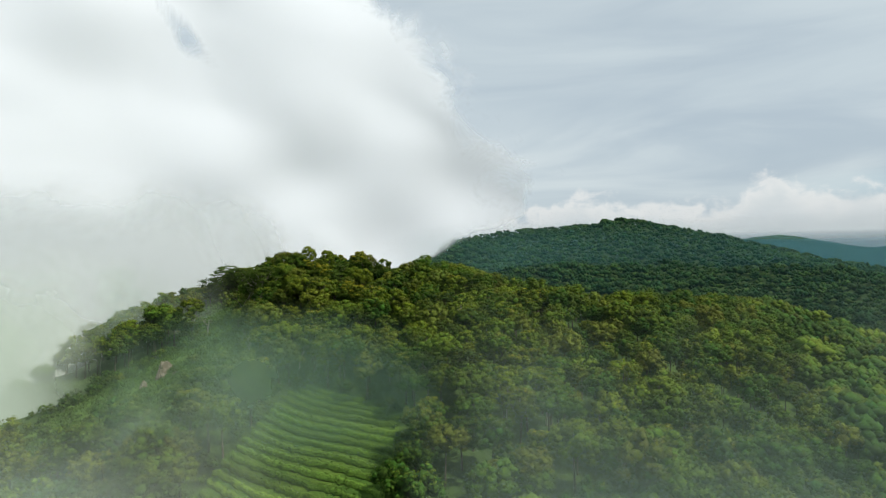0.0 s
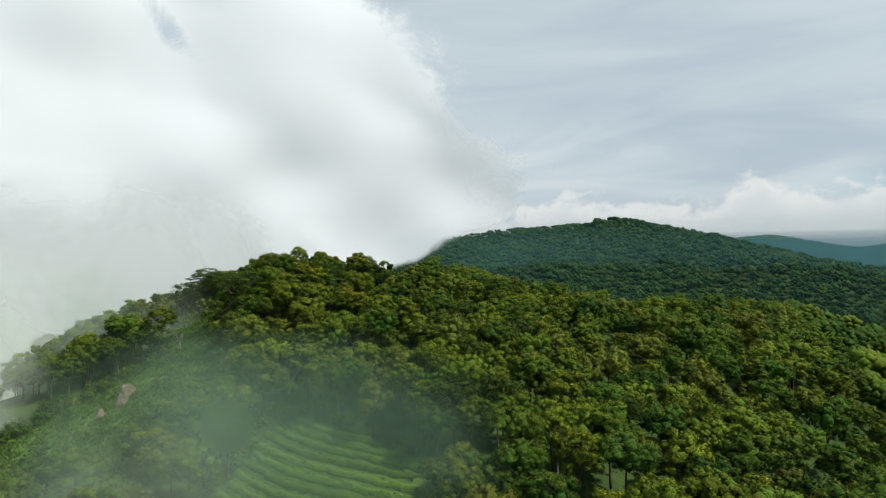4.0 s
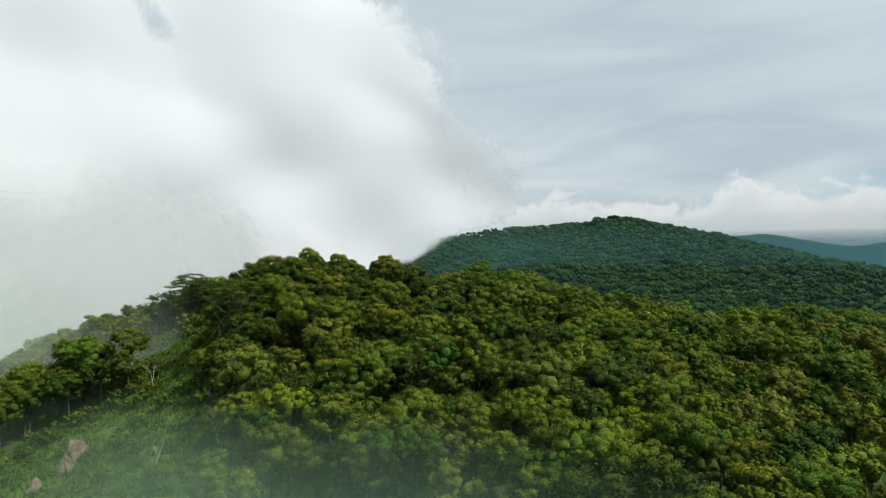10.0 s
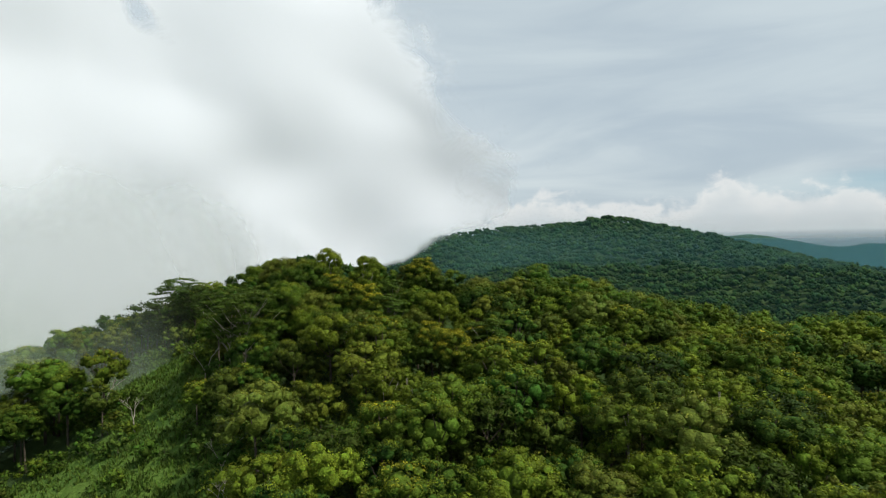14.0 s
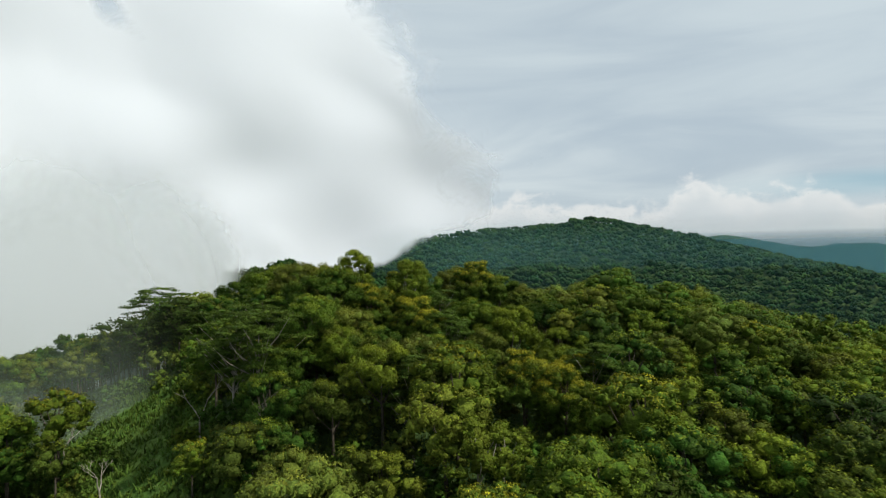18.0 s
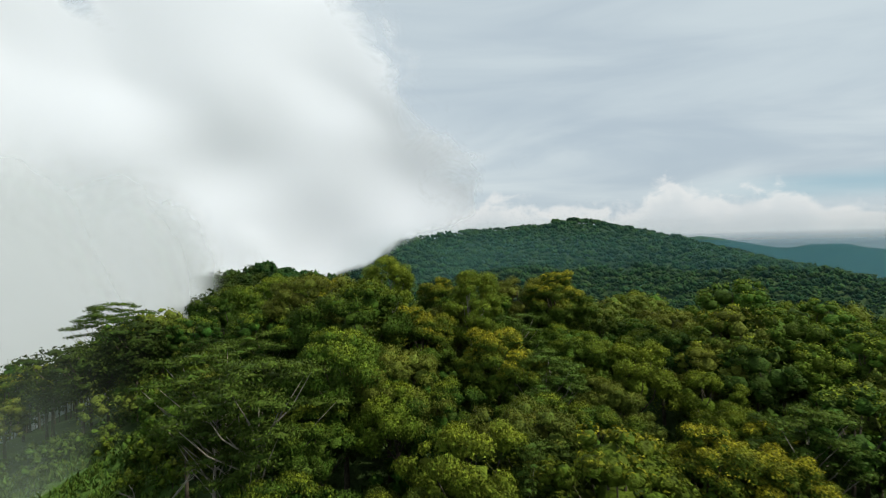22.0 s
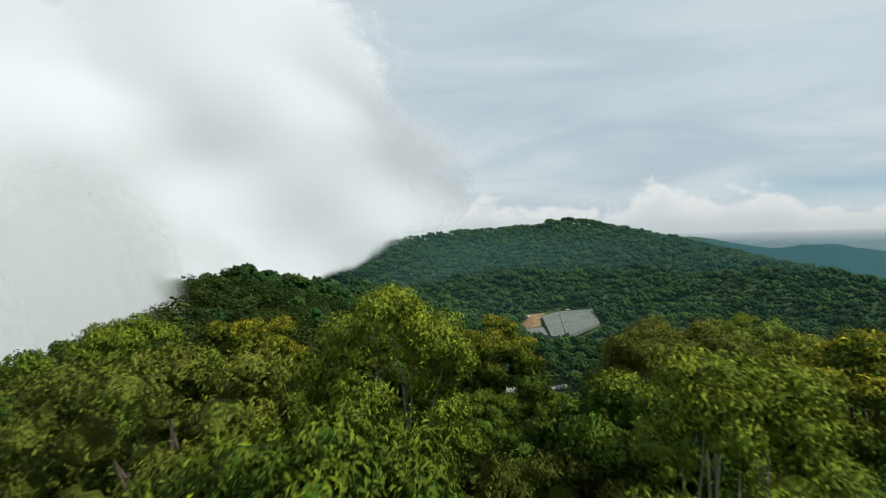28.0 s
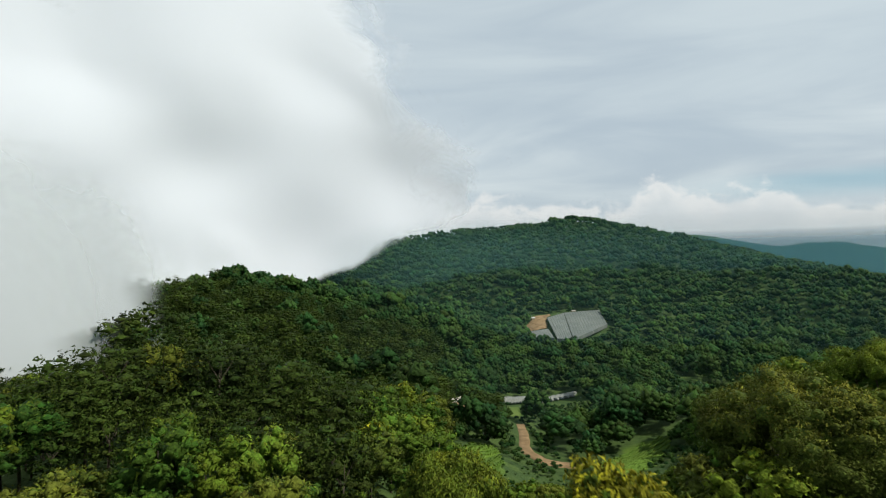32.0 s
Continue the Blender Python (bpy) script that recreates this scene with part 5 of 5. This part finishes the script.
def shade_house(name, corners, bays, label):
    """A netted growing house: ridged roof bays on steel posts, following the slope."""
    c = np.array(corners, float)
    house = holder(name, (0, 0, 0))
    tagged(house, label, "greenhouse")

    def at(u, w):
        p = (1 - u)[..., None] * ((1 - w)[..., None] * c[0] + w[..., None] * c[3]) + u[..., None] * ((1 - w)[..., None] * c[1] + w[..., None] * c[2])
        return p

    heights = land(c[:, 0], c[:, 1]) + 4.5

    def roof_z(u, w):
        return (1 - u) * ((1 - w) * heights[0] + w * heights[3]) + u * ((1 - w) * heights[1] + w * heights[2])

    for b in range(bays):
        us = np.linspace(b / bays, (b + 0.985) / bays, 5)
        ws = np.linspace(0, 1, 9)
        U, W = np.meshgrid(us, ws)
        P = at(U, W)
        lift = 0.18 * np.sin(np.pi * np.linspace(0, 1, 5))[None] + 0.12 * lattice(U * 40, W * 9, b)
        v = np.concatenate([P, (roof_z(U, W) + lift)[..., None]], -1)
        under = v - np.array([0, 0, 0.08])
        ids = np.arange(45).reshape(9, 5)
        q = np.stack([ids[:-1, :-1], ids[:-1, 1:], ids[1:, 1:], ids[1:, :-1]], -1).reshape(-1, 4)
        child("roof_bay", mesh_from("roof_bay", np.concatenate([v.reshape(-1, 3), under.reshape(-1, 3)]), quads=np.concatenate([q, q[:, ::-1] + 45]), mats=[NETTING]), house)
    for u in np.linspace(0, 1, bays // 2 + 1):
        for w in (0.0, 0.33, 0.66, 1.0):
            x, y = at(np.array(u), np.array(w))
            z = float(roof_z(u, w))
            ob = child("post", POST, house)
            ob.location = (x, y, z - 5.0)
    for w in (0.0, 1.0):
        us = np.linspace(0, 1, 20)
        P = at(us, np.full(20, w))
        z = roof_z(us, np.full(20, w))
        v = np.concatenate([np.concatenate([P, (z - 4.4)[:, None]], 1), np.concatenate([P, (z + 0.1)[:, None]], 1)])
        i = np.arange(19)
        child("side_net", mesh_from("side_net", v, quads=np.stack([i, i + 1, i + 21, i + 20], 1), mats=[NETTING]), house)
    return house


shade_house("greenhouse", [(250, 1040), (298, 1029), (282, 969), (216, 919)], 14, "large grey netted greenhouse on the far slope")
shade_house("greenhouse", [(220, 1027), (249, 1039), (215, 919), (199, 928)], 7, "long grey netted greenhouse lying lower on the slope")
shade_house("greenhouse", [(178, 987), (209, 990), (196, 931), (172, 943)], 8, "small grey netted greenhouse beside bare soil")


def tunnel(place, turn, length, width, height, label):
    """A polytunnel: an arched pale sheet on hoops, with end walls."""
    ob = holder("polytunnel", place, turn)
    tagged(ob, label, "polytunnel", "polytunnels in a row")
    a = np.linspace(0, math.pi, 11)
    ys = np.linspace(0, length, 7)
    v = np.array([(math.cos(t) * width / 2, y, math.sin(t) * height + 0.05 * math.sin(y * 3)) for y in ys for t in a])
    ids = np.arange(77).reshape(7, 11)
    q = np.stack([ids[:-1, :-1], ids[:-1, 1:], ids[1:, 1:], ids[1:, :-1]], -1).reshape(-1, 4)
    cover = child("cover", mesh_from("cover", v, quads=q, mats=[SHEET], smooth=True), ob)
    for y in (0.0, length):
        ring = [(math.cos(t) * width / 2 * 0.98, y, math.sin(t) * height * 0.98) for t in a]
        f = [(0, i, i + 1) for i in range(1, 10)]
        child("end_wall", mesh_from("end_wall", ring, f, mats=[SHEET]), ob)
    for y in ys:
        pv, pf = tube([(math.cos(t) * (width / 2 + 0.04), y, math.sin(t) * (height + 0.04)) for t in a], [0.06] * 11, 4)
        child("hoop", mesh_from("hoop", pv, pf, mats=[STEEL]), cover)


SHEET = rough_mat("polytunnel_sheet", (0.13, 0.145, 0.135), (0.19, 0.20, 0.185), 0.2, 0.8, 0.1, None, 0.1)
for i, (px, py) in enumerate(along([(54, 643), (98, 692), (132, 704)], 5.4)):
    tunnel((px, py, float(land(px, py)) + 1.0), radians(-35), 13.0, 5.0, 1.7, "pale grey plastic-covered polytunnel in a row")


def shed(place, turn, wide, deep, tall, roof_mat, label):
    """A small gabled farm building."""
    ob = holder("farm_shed", place, turn)
    tagged(ob, label, "shed", "farm sheds")
    w, d, h = wide / 2, deep / 2, tall
    t = 0.15
    for name, pts in (("wall", [(-w, -d), (w, -d)]), ("wall", [(w, -d), (w, d)]), ("wall", [(w, d), (-w, d)]), ("wall", [(-w, d), (-w, -d)])):
        (ax, ay), (bx, by) = pts
        nx_, ny_ = (by - ay), -(bx - ax)
        ln = math.hypot(nx_, ny_)
        ox_, oy_ = nx_ / ln * t, ny_ / ln * t
        v = [(ax, ay, -1.0), (bx, by, -1.0), (bx, by, h), (ax, ay, h), (ax - ox_, ay - oy_, -1.0), (bx - ox_, by - oy_, -1.0), (bx - ox_, by - oy_, h), (ax - ox_, ay - oy_, h)]
        child("wall", mesh_from("wall", v, quads=[(0, 1, 2, 3), (5, 4, 7, 6), (3, 2, 6, 7), (1, 0, 4, 5), (1, 5, 6, 2), (0, 3, 7, 4)], mats=[PLANK]), ob)
    for sgn in (-1, 1):
        v = [(-w - 0.4, 0, h + d * 0.5), (w + 0.4, 0, h + d * 0.5), (w + 0.4, sgn * (d + 0.5), h - 0.2), (-w - 0.4, sgn * (d + 0.5), h - 0.2)]
        v += [(x, y, z + 0.12) for x, y, z in v]
        child("roof", mesh_from("roof", v, quads=[(0, 1, 2, 3), (7, 6, 5, 4), (0, 4, 5, 1), (1, 5, 6, 2), (2, 6, 7, 3), (3, 7, 4, 0)], mats=[roof_mat]), ob)
    for sgn in (-1, 1):
        child("gable", mesh_from("gable", [(sgn * w, -d, h), (sgn * w, d, h), (sgn * w, 0, h + d * 0.48)], [(0, 1, 2)], mats=[PLANK]), ob)
    child("door", mesh_from("door", [(-0.6, -d - 0.05, 0), (0.6, -d - 0.05, 0), (0.6, -d - 0.05, 2.1), (-0.6, -d - 0.05, 2.1)], quads=[(0, 1, 2, 3)], mats=[BARK]), ob)


PLANK = rough_mat("planks", (0.30, 0.21, 0.12), (0.40, 0.29, 0.18), 0.6, 0.85, 0.3)
TIN = rough_mat("tin_roof", (0.36, 0.33, 0.29), (0.43, 0.40, 0.36), 0.5, 0.5, 0.2, None, 0.5, 0.3)
for px, py, turn, wide, deep, tall, mt, label in (
    (226, 687, 0.2, 12, 6, 2.8, WHITE, "long white-roofed farm shed in the valley"),
    (239, 687, 0.3, 9, 5, 2.8, WHITE, "white-roofed farm shed in the valley"),
    (251, 688, 0.0, 9, 5, 2.8, WHITE, "white-roofed farm shed beside the trees"),
    (262, 690, 0.5, 6, 4, 2.6, WHITE, "small white-roofed farm shed"),
    (11, 582, 0.4, 9, 6, 4.0, TIN, "tan wooden farm house behind tall pines"),
    (21, 588, -0.3, 7, 5, 3.2, TIN, "small tan wooden shed in the farm yard"),
    (204, 1040, 0.3, 5, 4, 2.4, WHITE, "small white hut on bare soil"),
    (266, 1046, 0.1, 6, 4, 2.6, TIN, "small hut above the greenhouse"),
    (34, 572, 0.2, 3, 3, 2.4, WHITE, "tiny white hut by the meadow"),
):
    shed((px, py, float(land(px, py)) + 1.0), turn, wide, deep, tall, mt, label)
